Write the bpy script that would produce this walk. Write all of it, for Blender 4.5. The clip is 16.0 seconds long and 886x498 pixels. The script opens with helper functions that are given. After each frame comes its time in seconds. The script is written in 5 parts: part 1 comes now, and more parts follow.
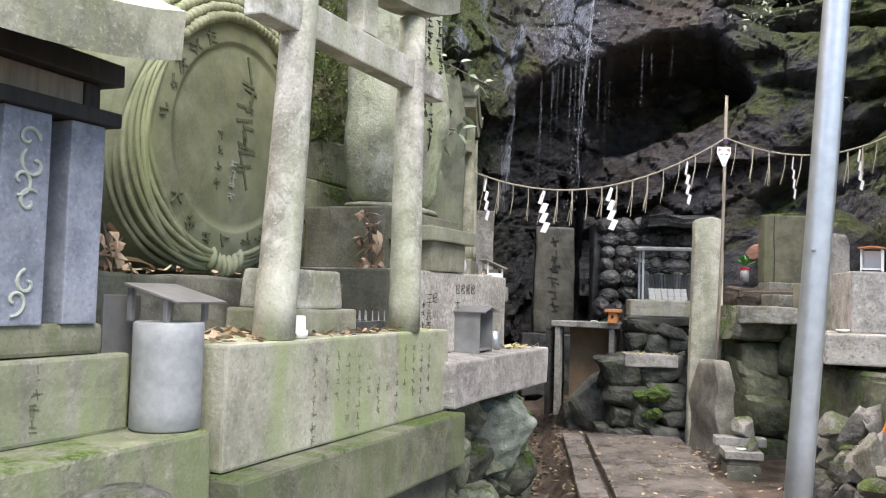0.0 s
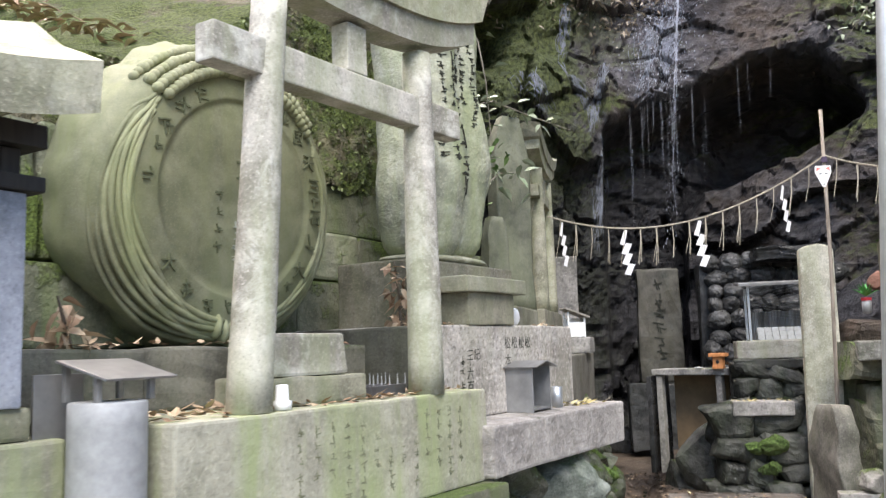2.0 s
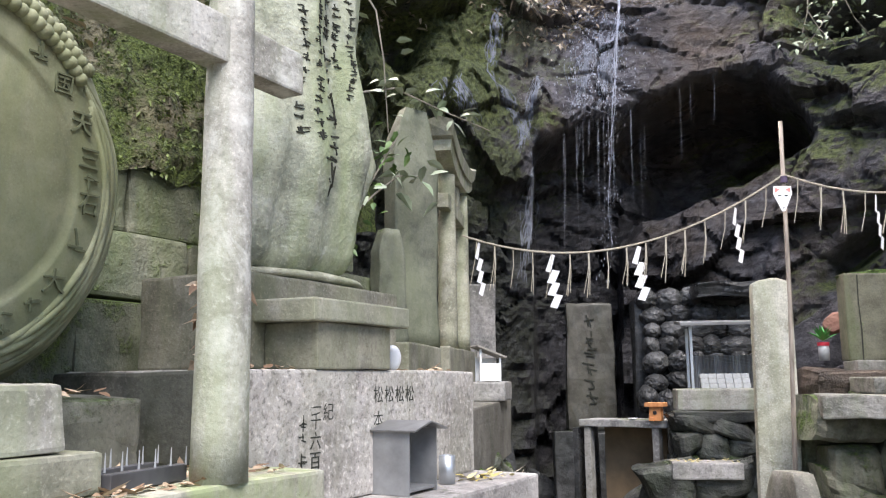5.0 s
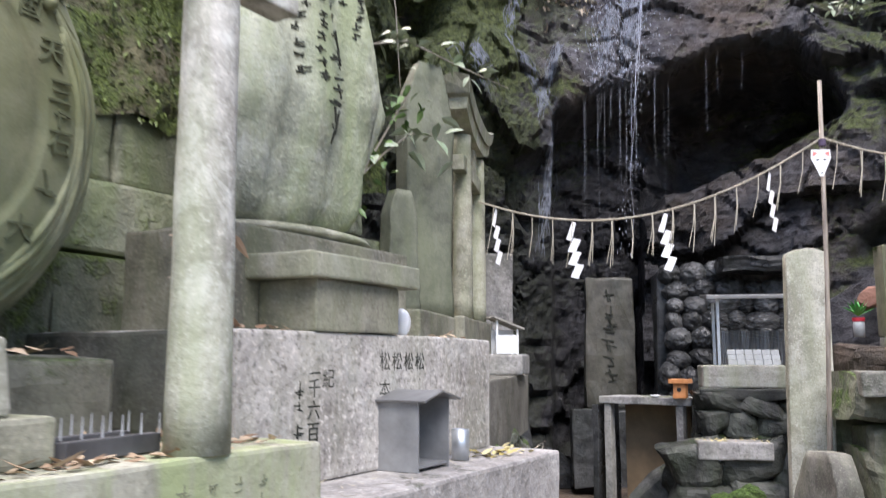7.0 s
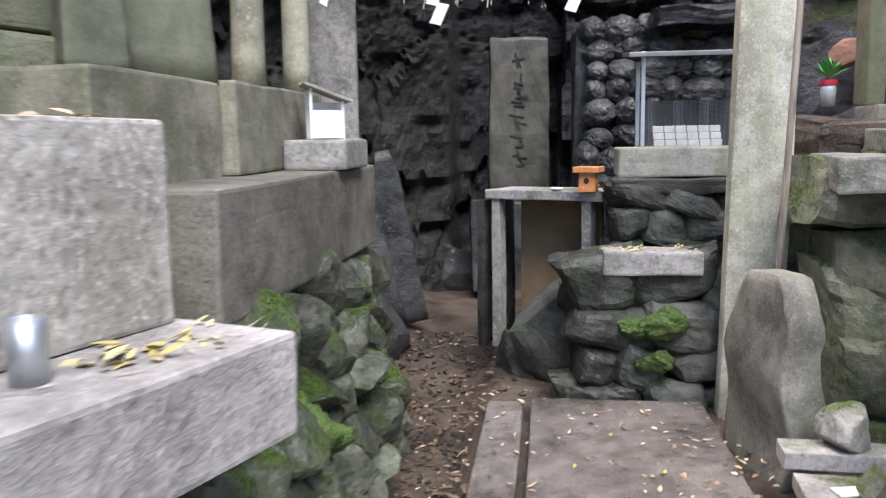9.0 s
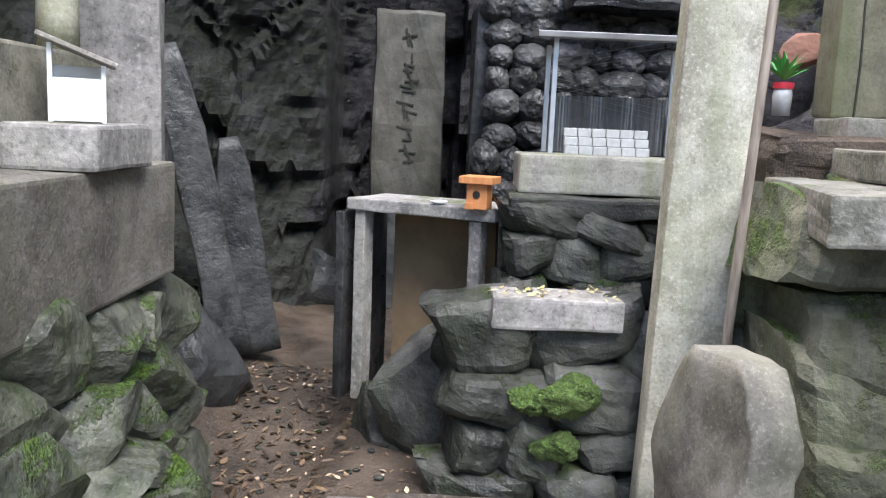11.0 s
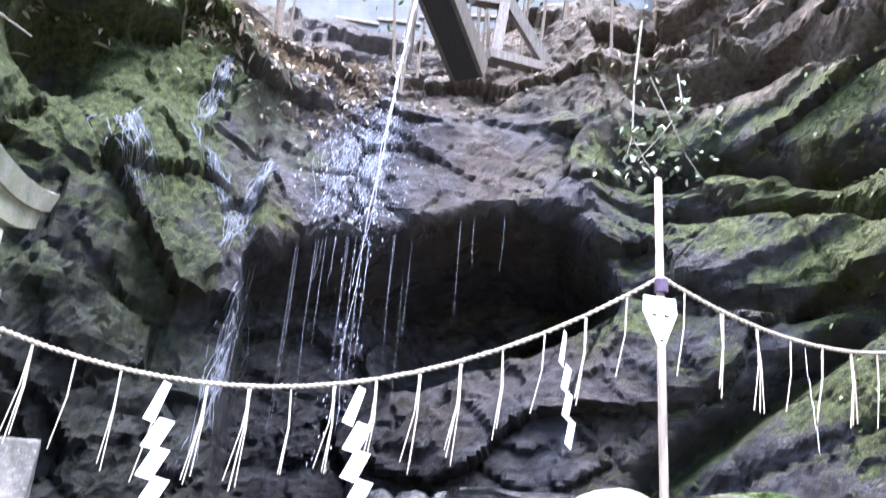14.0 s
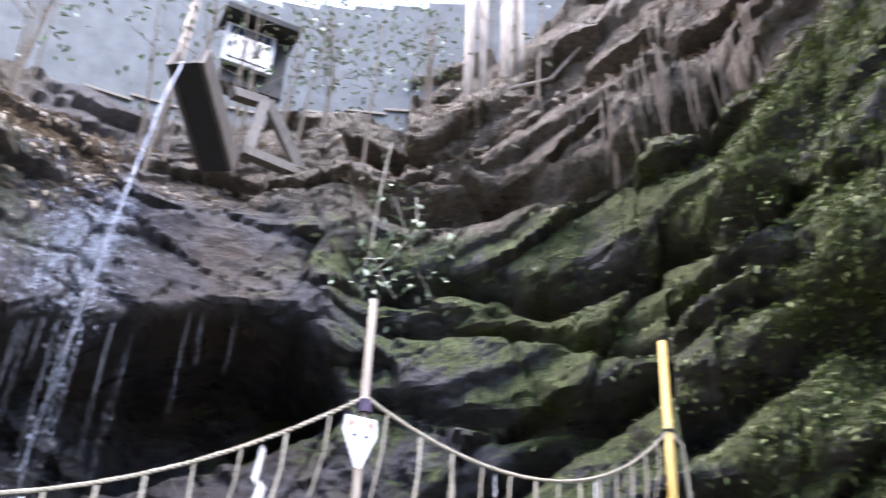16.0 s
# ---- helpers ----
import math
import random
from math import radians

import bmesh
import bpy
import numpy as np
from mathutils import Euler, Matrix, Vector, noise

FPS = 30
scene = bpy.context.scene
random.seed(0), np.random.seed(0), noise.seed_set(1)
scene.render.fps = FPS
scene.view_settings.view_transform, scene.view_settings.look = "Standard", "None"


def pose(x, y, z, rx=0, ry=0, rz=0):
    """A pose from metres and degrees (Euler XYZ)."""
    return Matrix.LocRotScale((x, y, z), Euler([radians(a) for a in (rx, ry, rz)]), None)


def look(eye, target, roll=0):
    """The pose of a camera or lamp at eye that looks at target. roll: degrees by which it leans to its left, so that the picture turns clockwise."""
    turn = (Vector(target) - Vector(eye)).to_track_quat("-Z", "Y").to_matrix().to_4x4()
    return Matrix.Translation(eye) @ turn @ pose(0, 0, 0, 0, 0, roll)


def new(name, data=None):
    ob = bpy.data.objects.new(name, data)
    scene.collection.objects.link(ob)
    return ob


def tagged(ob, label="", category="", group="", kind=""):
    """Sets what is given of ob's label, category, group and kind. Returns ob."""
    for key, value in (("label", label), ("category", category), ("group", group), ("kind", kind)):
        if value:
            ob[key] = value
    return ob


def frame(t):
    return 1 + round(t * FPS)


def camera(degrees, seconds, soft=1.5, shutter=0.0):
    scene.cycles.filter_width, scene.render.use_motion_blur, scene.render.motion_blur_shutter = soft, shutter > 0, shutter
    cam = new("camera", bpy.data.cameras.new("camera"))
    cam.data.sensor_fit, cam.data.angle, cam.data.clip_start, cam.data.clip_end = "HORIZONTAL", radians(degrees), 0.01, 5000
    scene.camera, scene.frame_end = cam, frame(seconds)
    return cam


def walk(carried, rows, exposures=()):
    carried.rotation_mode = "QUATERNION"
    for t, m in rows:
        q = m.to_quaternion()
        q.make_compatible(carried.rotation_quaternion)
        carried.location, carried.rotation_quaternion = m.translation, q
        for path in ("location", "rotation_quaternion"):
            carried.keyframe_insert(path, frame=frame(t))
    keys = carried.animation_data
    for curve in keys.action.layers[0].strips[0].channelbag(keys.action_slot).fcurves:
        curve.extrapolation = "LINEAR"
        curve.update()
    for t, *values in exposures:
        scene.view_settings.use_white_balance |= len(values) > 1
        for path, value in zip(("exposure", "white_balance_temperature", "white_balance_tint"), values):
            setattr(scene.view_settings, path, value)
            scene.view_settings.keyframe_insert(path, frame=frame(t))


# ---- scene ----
cam = camera(56.0, 16.0, soft=1.2, shutter=0.5)
PATH = [
    (0, (0.179, -0.986, 1.37), (0.064, 1.008, 1.473), 1.7),
    (0.5, (0.193, -0.948, 1.359), (0.088, 1.047, 1.467), 1.6),
    (1, (0.3, -0.873, 1.358), (0.182, 1.12, 1.471), 0.0),
    (1.5, (0.472, -0.671, 1.4), (0.203, 1.305, 1.54), -1.9),
    (2, (0.628, -0.528, 1.37), (0.216, 1.415, 1.607), -1.8),
    (2.5, (0.692, -0.266, 1.34), (0.378, 1.691, 1.613), -1.2),
    (3, (0.632, 0.194, 1.342), (0.395, 2.156, 1.649), 0.3),
    (5.5, (0.706, 0.849, 1.462), (0.438, 2.807, 1.771), -0.7),
    (6, (0.705, 0.868, 1.455), (0.423, 2.824, 1.762), -0.7),
    (6.5, (0.704, 0.929, 1.453), (0.414, 2.883, 1.761), -0.6),
    (7, (0.659, 1.173, 1.401), (0.361, 3.133, 1.662), 0.1),
    (7.5, (0.711, 1.588, 1.403), (0.473, 3.571, 1.515), 0.6),
    (8, (0.917, 2.095, 1.435), (0.732, 4.085, 1.359), -0.6),
    (8.5, (1.03, 2.613, 1.437), (0.829, 4.588, 1.2), -1.2),
    (11, (1.28, 4.44, 1.481), (1.338, 6.416, 1.181), 2.5),
    (11.5, (1.279, 4.423, 1.546), (1.316, 6.42, 1.454), 2.5),
    (12, (1.267, 4.46, 1.676), (1.365, 6.456, 1.745), 3.3),
    (12.5, (1.23, 4.489, 1.728), (1.404, 6.46, 2.017), 3.6),
    (13, (1.207, 4.495, 1.769), (1.423, 6.426, 2.241), 4.1),
    (13.5, (1.203, 4.499, 1.795), (1.461, 6.386, 2.405), 3.8),
    (14, (1.203, 4.487, 1.812), (1.472, 6.318, 2.571), 3.8),
    (14.5, (1.213, 4.486, 1.829), (1.508, 6.257, 2.711), 3.4),
    (15, (1.221, 4.471, 1.837), (1.559, 6.187, 2.807), 4.0),
    (15.5, (1.26, 4.444, 1.847), (1.753, 6.111, 2.836), 4.5),
    (16, (1.306, 4.424, 1.86), (2.096, 5.965, 2.861), 1.7),
]
EXPOSURES = [(0, 2.1, 6850, 12), (5, 2.3, 6600, 14), (8, 2.18, 6400, 16), (11, 2.5, 6350, 13), (12, 2.62, 6200, 14), (12.7, 2.92, 6050, 16), (13.5, 3.3, 5850, 17), (14.0, 3.6, 5700, 19), (14.4, 3.25, 5700, 20), (14.9, 3.0, 5750, 20), (16, 2.84, 5900, 18)]
SKY, SUN = 0.12, 1.2
walk(cam, [(t, look(eye, target, roll)) for t, eye, target, roll in PATH], EXPOSURES)

# ---------------- world and light ----------------
world = bpy.data.worlds.new("world")
scene.world = world
world.use_nodes = True
wn = world.node_tree.nodes
sky = wn.new("ShaderNodeTexSky")
sky.sky_type = 'NISHITA'
sky.sun_disc = False
sky.sun_elevation = radians(58)
sky.sun_rotation = radians(-60)
sky.air_density, sky.dust_density, sky.ozone_density = 1.0, 4.0, 1.0
wn["Background"].inputs[1].default_value = SKY
world.node_tree.links.new(sky.outputs[0], wn["Background"].inputs[0])
sun = new("sun", bpy.data.lights.new("sun", 'SUN'))
sun.data.energy, sun.data.angle, sun.data.color = SUN, radians(35), (1.0, 0.97, 0.92)
sun.matrix_basis = look((6, -9, 20), (0, 5, 0))


# ---------------- materials ----------------
class Mat:
    """A small builder of node materials."""

    def __init__(self, name, rough=0.8, metal=0.0):
        self.m = bpy.data.materials.new(name)
        self.m.use_nodes = True
        self.t = self.m.node_tree
        self.b = self.t.nodes["Principled BSDF"]
        self.b.inputs["Roughness"].default_value = rough
        self.b.inputs["Metallic"].default_value = metal
        self.pos = self.t.nodes.new("ShaderNodeNewGeometry")

    def link(self, a, b):
        self.t.links.new(a, b)

    def noise(self, scale, detail=6, rough=0.6, stretch=None, dist=0.0):
        n = self.t.nodes.new("ShaderNodeTexNoise")
        n.inputs["Scale"].default_value, n.inputs["Detail"].default_value, n.inputs["Roughness"].default_value = scale, detail, rough
        n.inputs["Distortion"].default_value = dist
        v = self.pos.outputs["Position"]
        if stretch:
            k = self.t.nodes.new("ShaderNodeVectorMath")
            k.operation = 'MULTIPLY'
            k.inputs[1].default_value = stretch
            self.link(v, k.inputs[0])
            v = k.outputs[0]
        self.link(v, n.inputs["Vector"])
        return n.outputs["Fac"]

    def span(self, v, a, b, lo=0.0, hi=1.0):
        r = self.t.nodes.new("ShaderNodeMapRange")
        for i, x in enumerate((a, b, lo, hi)):
            r.inputs[i + 1].default_value = x
        self.link(v, r.inputs[0])
        return r.outputs[0]

    def calc(self, op, a, b):
        n = self.t.nodes.new("ShaderNodeMath")
        n.operation = op
        for i, x in enumerate((a, b)):
            if isinstance(x, (int, float)):
                n.inputs[i].default_value = x
            else:
                self.link(x, n.inputs[i])
        return n.outputs[0]

    def mix(self, f, a, b):
        n = self.t.nodes.new("ShaderNodeMix")
        n.data_type = 'RGBA'
        for i, x in ((0, f), (6, a), (7, b)):
            if isinstance(x, tuple):
                n.inputs[i].default_value = (*x, 1)
            elif isinstance(x, (int, float)):
                n.inputs[i].default_value = x if i == 0 else (x, x, x, 1)
            else:
                self.link(x, n.inputs[i])
        return n.outputs[2]

    def up(self):
        s = self.t.nodes.new("ShaderNodeSeparateXYZ")
        self.link(self.pos.outputs["Normal"], s.inputs[0])
        return s.outputs[2]

    def piece(self):
        return self.t.nodes.new("ShaderNodeObjectInfo").outputs["Random"]

    def island(self):
        return self.pos.outputs["Random Per Island"]

    def color(self, c):
        if isinstance(c, tuple):
            self.b.inputs["Base Color"].default_value = (*c, 1)
        else:
            self.link(c, self.b.inputs["Base Color"])

    def rough(self, v):
        self.link(v, self.b.inputs["Roughness"])

    def bump(self, h, dist, strength=1.0):
        n = self.t.nodes.new("ShaderNodeBump")
        n.inputs["Distance"].default_value, n.inputs["Strength"].default_value = dist, strength
        self.link(h, n.inputs["Height"])
        self.link(n.outputs[0], self.b.inputs["Normal"])


def stone(name, c1, c2, moss=0.3, mcol=(0.07, 0.11, 0.025), speck=0.35, rough=0.85, bump=0.006, grain=70, light=(0.5, 0.5, 0.47), lichen=0.25, vary=0.25, film=0.5, wet=0.0):
    """Weathered stone: two tones, mineral speckle, green algae film, moss cushions, pale lichen."""
    c1, c2, mcol = ((c[0] * k, c[1] * k * .97, c[2] * k) for c, k in ((c1, .85), (c2, 1.2), (mcol, 1)))
    m = Mat(name)
    big, mid, fine = m.noise(1.7, 5), m.noise(9, 6), m.noise(grain, 3, 0.7)
    c = m.mix(m.span(m.calc('ADD', m.calc('MULTIPLY', big, .6), m.calc('MULTIPLY', mid, .4)), .41, .59), c1, c2)
    c = m.mix(m.calc('MULTIPLY', m.span(fine, .55, .72), speck), c, tuple(min(1, x * 1.7) for x in c2))
    c = m.mix(m.calc('MULTIPLY', m.span(fine, .46, .33), speck), c, tuple(x * .4 for x in c1))
    c = m.mix(m.calc('MULTIPLY', m.span(m.noise(5, 8, .7, dist=.6), .52, .66), lichen), c, light)
    streak = m.noise(3.2, 5, .6, (2.2, 2.2, .35))
    c = m.mix(m.calc('MULTIPLY', m.span(streak, .42, .66), film), c, tuple(x * .75 + y * .7 for x, y in zip(mcol, c1)))
    mask = m.calc('ADD', m.noise(2.3, 8, .7), m.calc('MULTIPLY', m.up(), .1))
    mk = m.span(mask, .68 - .3 * moss, .78 - .3 * moss)
    mossc = m.mix(m.span(m.noise(55, 7, .8), .38, .62), tuple(x * .35 for x in mcol), tuple(x * 1.75 for x in mcol))
    c = m.mix(mk, c, mossc)
    v = m.mix(m.piece(), (1 - vary,) * 3, (1 + vary,) * 3)
    k = m.t.nodes.new("ShaderNodeMix")
    k.data_type, k.blend_type = 'RGBA', 'MULTIPLY'
    k.inputs[0].default_value = 1
    m.link(c, k.inputs[6]), m.link(v, k.inputs[7])
    m.color(k.outputs[2])
    h = m.calc('ADD', m.calc('MULTIPLY', fine, .35), m.calc('ADD', mid, m.calc('MULTIPLY', m.calc('MULTIPLY', mk, m.noise(90, 3)), 2.0)))
    m.bump(h, bump, 1.0)
    if wet:
        m.b.inputs["Specular IOR Level"].default_value = .3
        m.rough(m.span(m.noise(4, 4), .35, .65, .12, .12 + .9 * (1 - wet)))
    else:
        m.rough(m.span(mid, .3, .7, rough - .1, min(1, rough + .1)))
    return m.m


GRANITE = stone("granite", (.24, .235, .195), (.4, .395, .345), .0, (.14, .2, .06), .4, film=.6, lichen=.75, light=(.62, .62, .57))
GRANITE_GREEN = stone("green_filmed_granite", (.22, .225, .16), (.36, .36, .275), .12, (.13, .18, .06), .35, film=.6, lichen=.25)
ALTAR = stone("mossy_altar_stone", (.26, .262, .195), (.33, .33, .255), -.08, (.16, .24, .05), .3, film=.8, lichen=.12, grain=60, bump=.006)
STEP = stone("mossy_step_stone", (.14, .15, .1), (.26, .26, .18), .35, (.1, .15, .035), .35, film=.8, lichen=.1)
PLINTH = stone("pale_plinth_stone", (.27, .255, .225), (.37, .355, .32), .0, (.15, .18, .08), .75, film=.3, lichen=.3, grain=42, bump=.012)
LEDGE = stone("pale_weathered_ledge", (.36, .345, .315), (.5, .485, .445), .0, (.2, .22, .14), .35, film=.15, lichen=.1, grain=42, bump=.016)
DARKSTONE = stone("dark_base_stone", (.07, .072, .058), (.15, .15, .12), .12, (.06, .085, .03), .35, film=.4, lichen=.06)
PEDESTAL = stone("olive_pedestal_stone", (.12, .118, .088), (.22, .215, .165), .12, (.09, .12, .035), .4, film=.45, lichen=.12)
DISC = stone("green_disc_stone", (.21, .23, .135), (.29, .305, .195), .04, (.15, .19, .06), .2, film=.55, lichen=.12, grain=120, bump=.003)
SCULPT = stone("pale_green_sculpted_stone", (.2, .22, .165), (.36, .38, .28), .0, (.2, .26, .09), .35, film=.7, lichen=.45, grain=60, bump=.016)
MONOLITH = stone("grey_green_monolith", (.1, .11, .08), (.17, .185, .13), .1, (.1, .13, .05), .2, film=.5, lichen=.1)
BOULDER = stone("damp_boulder", (.035, .04, .03), (.115, .12, .094), .36, (.08, .14, .025), .3, film=.35, lichen=.12, bump=.02, grain=45, vary=.4, wet=.12)
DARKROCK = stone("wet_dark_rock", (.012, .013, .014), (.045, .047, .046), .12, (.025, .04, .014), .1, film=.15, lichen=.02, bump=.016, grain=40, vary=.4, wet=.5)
COBBLE = stone("wet_grey_cobble", (.02, .021, .022), (.08, .082, .08), .05, (.03, .045, .02), .2, film=.15, lichen=.08, bump=.012, grain=40, vary=.5, wet=.45)
TERRACE = stone("mossy_terrace_stone", (.055, .062, .042), (.16, .165, .118), .48, (.1, .16, .032), .3, film=.45, lichen=.15, bump=.02, grain=45, vary=.4)
WALLROCK = stone("dark_masonry_rock", (.024, .026, .024), (.08, .083, .073), .14, (.06, .1, .022), .15, film=.25, lichen=.06, bump=.02, grain=45, vary=.45, wet=.12)
RUBBLE = stone("pale_rubble", (.075, .074, .06), (.22, .215, .19), .3, (.1, .15, .03), .4, film=.2, lichen=.3, bump=.012, grain=45, vary=.35)
MEMORIAL = stone("grey_memorial", (.1, .1, .082), (.19, .187, .155), .04, (.1, .12, .05), .4, film=.35, lichen=.15)
MOSSY = stone("thick_moss", (.05, .08, .02), (.09, .13, .035), .9, (.09, .16, .03), .2, film=.3, lichen=0, bump=.02)
CONCRETE = stone("rough_concrete", (.13, .13, .12), (.27, .265, .245), .1, (.1, .13, .04), .5, film=.25, lichen=.15, bump=.008, grain=45)
EDGING = stone("mossy_edging_stone", (.085, .087, .07), (.18, .178, .155), .12, (.08, .12, .035), .5, film=.35, lichen=.3, bump=.012, grain=45)
PAVING = stone("damp_paving", (.085, .075, .065), (.17, .155, .135), .0, (.06, .06, .03), .4, film=.2, lichen=.1, bump=.006, wet=.45)
PILLAR = stone("pale_green_pillar", (.25, .25, .19), (.39, .39, .32), .03, (.15, .19, .08), .45, film=.5, lichen=.35)
BLUESTONE = stone("blue_grey_polished_stone", (.17, .2, .24), (.27, .3, .345), .0, (.16, .18, .12), .35, film=.12, lichen=.18, rough=.5, bump=.002)


def cliff_material():
    m = Mat("cliff_rock")
    m.b.inputs["Specular IOR Level"].default_value = .3
    big, mid, fine = m.noise(.55, 6, .6), m.noise(3.5, 9, .68, (1, 1, 2.2)), m.noise(34, 5, .75)
    c = m.mix(m.span(mid, .36, .64), (.035, .034, .038), (.17, .163, .175))
    c = m.mix(m.calc('MULTIPLY', m.span(big, .48, .62), .55), c, (.15, .105, .07))
    c = m.mix(m.calc('MULTIPLY', m.span(fine, .58, .75), .5), c, (.25, .245, .24))
    s = m.t.nodes.new("ShaderNodeSeparateXYZ")
    m.link(m.pos.outputs["Position"], s.inputs[0])
    right = m.span(s.outputs[0], 2.9, 5.6, 0, .24)
    # Moss grows here, but its extra spread paints in the left side's shade.
    left = m.span(s.outputs[0], 1.2, -.2, 0, .33)
    high = m.span(s.outputs[2], 3.2, 5.0, -.06, 0)
    mk = m.span(m.calc('ADD', m.calc('ADD', m.noise(1.1, 9, .68), high), m.calc('ADD', m.calc('ADD', right, left), m.calc('MULTIPLY', m.up(), .12))), .6, .72)
    mossc = m.mix(m.span(m.noise(14, 9, .8), .38, .62), (.015, .025, .008), (.17, .205, .07))
    c = m.mix(m.calc('MULTIPLY', mk, .9), c, mossc)
    # Wet black rock; the hollow's shade is painted into this darkening as well.
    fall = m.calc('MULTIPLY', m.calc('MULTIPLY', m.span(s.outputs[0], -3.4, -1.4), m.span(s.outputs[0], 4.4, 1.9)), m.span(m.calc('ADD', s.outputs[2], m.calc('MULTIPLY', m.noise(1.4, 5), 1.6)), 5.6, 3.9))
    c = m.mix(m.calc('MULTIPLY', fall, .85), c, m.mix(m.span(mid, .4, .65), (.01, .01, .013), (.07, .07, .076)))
    dirt = m.span(m.calc('ADD', m.span(s.outputs[2], 6.3, 7.6), m.calc('MULTIPLY', m.noise(2.2, 6), .9)), .85, 1.15)
    c = m.mix(dirt, c, m.mix(m.span(m.noise(14, 6, .7), .3, .7), (.06, .05, .04), (.27, .23, .18)))
    wet = m.span(m.noise(1.6, 5), .36, .6, .16, .62)
    # Slick slab; its lighter purple-grey paints haze and wet sheen into the colour.
    slick_haze = m.calc('MULTIPLY', m.calc('MULTIPLY', m.span(s.outputs[0], .0, .5), m.span(s.outputs[0], 2.6, 1.7)), m.span(s.outputs[2], 4.9, 5.3))
    c = m.mix(m.calc('MULTIPLY', slick_haze, .45), c, m.mix(m.span(mid, .35, .65), (.1, .095, .11), (.27, .255, .285)))
    m.color(c)
    m.rough(m.mix(slick_haze, m.mix(mk, wet, .8), .12))
    m.bump(m.calc('ADD', m.calc('MULTIPLY', mid, 2.0), m.calc('MULTIPLY', fine, 1.0)), .055)
    return m.m


def ground_material():
    m = Mat("earth_ground")
    c = m.mix(m.span(m.noise(2.5, 8), .35, .65), (.03, .022, .016), (.12, .09, .066))
    c = m.mix(m.calc('MULTIPLY', m.span(m.noise(50, 4, .7), .55, .7), .5), c, (.2, .16, .11))
    m.color(c)
    m.rough(m.span(m.noise(3, 4), .35, .65, .35, .9))
    m.bump(m.calc('ADD', m.noise(9, 8, .7), m.calc('MULTIPLY', m.noise(60, 3), .4)), .03)
    return m.m


def plain(name, c, rough=.6, metal=0.0, vary=.25, scale=30, bump=0.0):
    m = Mat(name, rough, metal)
    m.color(m.mix(m.span(m.noise(scale, 5), .3, .7), tuple(x * (1 - vary) for x in c), tuple(min(1, x * (1 + vary)) for x in c)))
    if bump:
        m.bump(m.noise(scale * 2, 4), bump)
    return m.m


def leafy(name, c1, c2, rough=.5):
    m = Mat(name, rough)
    m.color(m.mix(m.island(), c1, c2))
    return m.m


def wood(name, c1, c2, along=(1, 1, .08), scale=40, rough=.7):
    m = Mat(name, rough)
    n = m.noise(scale, 5, .6, along)
    m.color(m.mix(m.span(n, .3, .7), c1, c2))
    m.bump(n, .002)
    return m.m


CLIFF, GROUND = cliff_material(), ground_material()
STEEL = plain("galvanised_steel", (.5, .53, .56), .38, .75, .12, 14, .0006)
SHEET = plain("dull_steel_sheet", (.3, .3, .3), .42, .7, .2, 10)
CANGREY = plain("grey_cast_cylinder", (.33, .34, .35), .6, .1, .16, 25, .001)
WHITE = plain("white_paint", (.78, .79, .8), .5, 0, .04)
PAPER = plain("white_paper", (.84, .84, .86), .8, 0, .03)
STRAW = plain("pale_straw", (.42, .38, .30), .85, 0, .3, 80)
BAMBOO = wood("dry_bamboo", (.12, .098, .078), (.4, .345, .285), (1, 1, .12), 30)
YBAMBOO = wood("yellow_bamboo", (.5, .33, .07), (.72, .52, .16), (1, 1, .04), 30, .4)
DARKWOOD = wood("black_wet_timber", (.012, .012, .013), (.035, .032, .03))
WETTIMBER = wood("wet_brown_timber", (.06, .05, .042), (.15, .13, .11))
TIMBER = wood("grey_timber", (.16, .14, .11), (.3, .27, .22))
ORANGEWOOD = wood("orange_cedar", (.42, .16, .05), (.62, .28, .11))
INK = plain("dark_engraving", (.03, .032, .024), .95, 0, .3)
INKGREEN = plain("shadowed_engraving", (.12, .135, .078), .95, 0, .3)
PALEINK = plain("white_filled_engraving", (.45, .48, .42), .9, 0, .2)
RED = plain("red_paint", (.5, .03, .05), .5)
ORANGE = plain("orange_plastic", (.75, .2, .03), .45)
BLACK = plain("black_tray", (.02, .02, .02), .45)
DARKGREY = plain("dark_grey_stone_box", (.07, .07, .075), .5, 0, .3, 12)
FENCE = plain("pale_fence_panel", (.095, .104, .108), .6, 0, .3, 3)
TRUNK = plain("dim_bark", (.13, .105, .08), .9, 0, .4, 20, .006)
LEAF = leafy("glossy_leaf", (.03, .07, .02), (.1, .17, .06), .35)
PALELEAF = leafy("pale_leaf", (.16, .21, .12), (.4, .45, .33), .35)
FERN = leafy("fern_green", (.06, .12, .03), (.16, .26, .08))
IVY = leafy("ivy_green", (.07, .1, .03), (.24, .28, .1))
DEAD = leafy("dead_leaf", (.2, .12, .07), (.58, .46, .32), .8)
YELLOW = leafy("yellow_leaf", (.42, .33, .1), (.55, .5, .28), .7)
MOSS = leafy("moss_tuft", (.03, .06, .012), (.1, .18, .03), .95)
glass = Mat("dark_glass", .05)
glass.color((.02, .03, .06))
GLASS = glass.m
water = Mat("falling_water", .08)
water.color((.82, .85, .95))
water.b.inputs["Transmission Weight"].default_value = .6
water.b.inputs["IOR"].default_value = 1.2
WATER = water.m

film = Mat("thin_water_film", .1)
film.color((.42, .45, .52))
film.b.inputs["Transmission Weight"].default_value = .5
film.b.inputs["IOR"].default_value = 1.2
WETFILM = film.m

# ---------------- building helpers ----------------
AT = {}


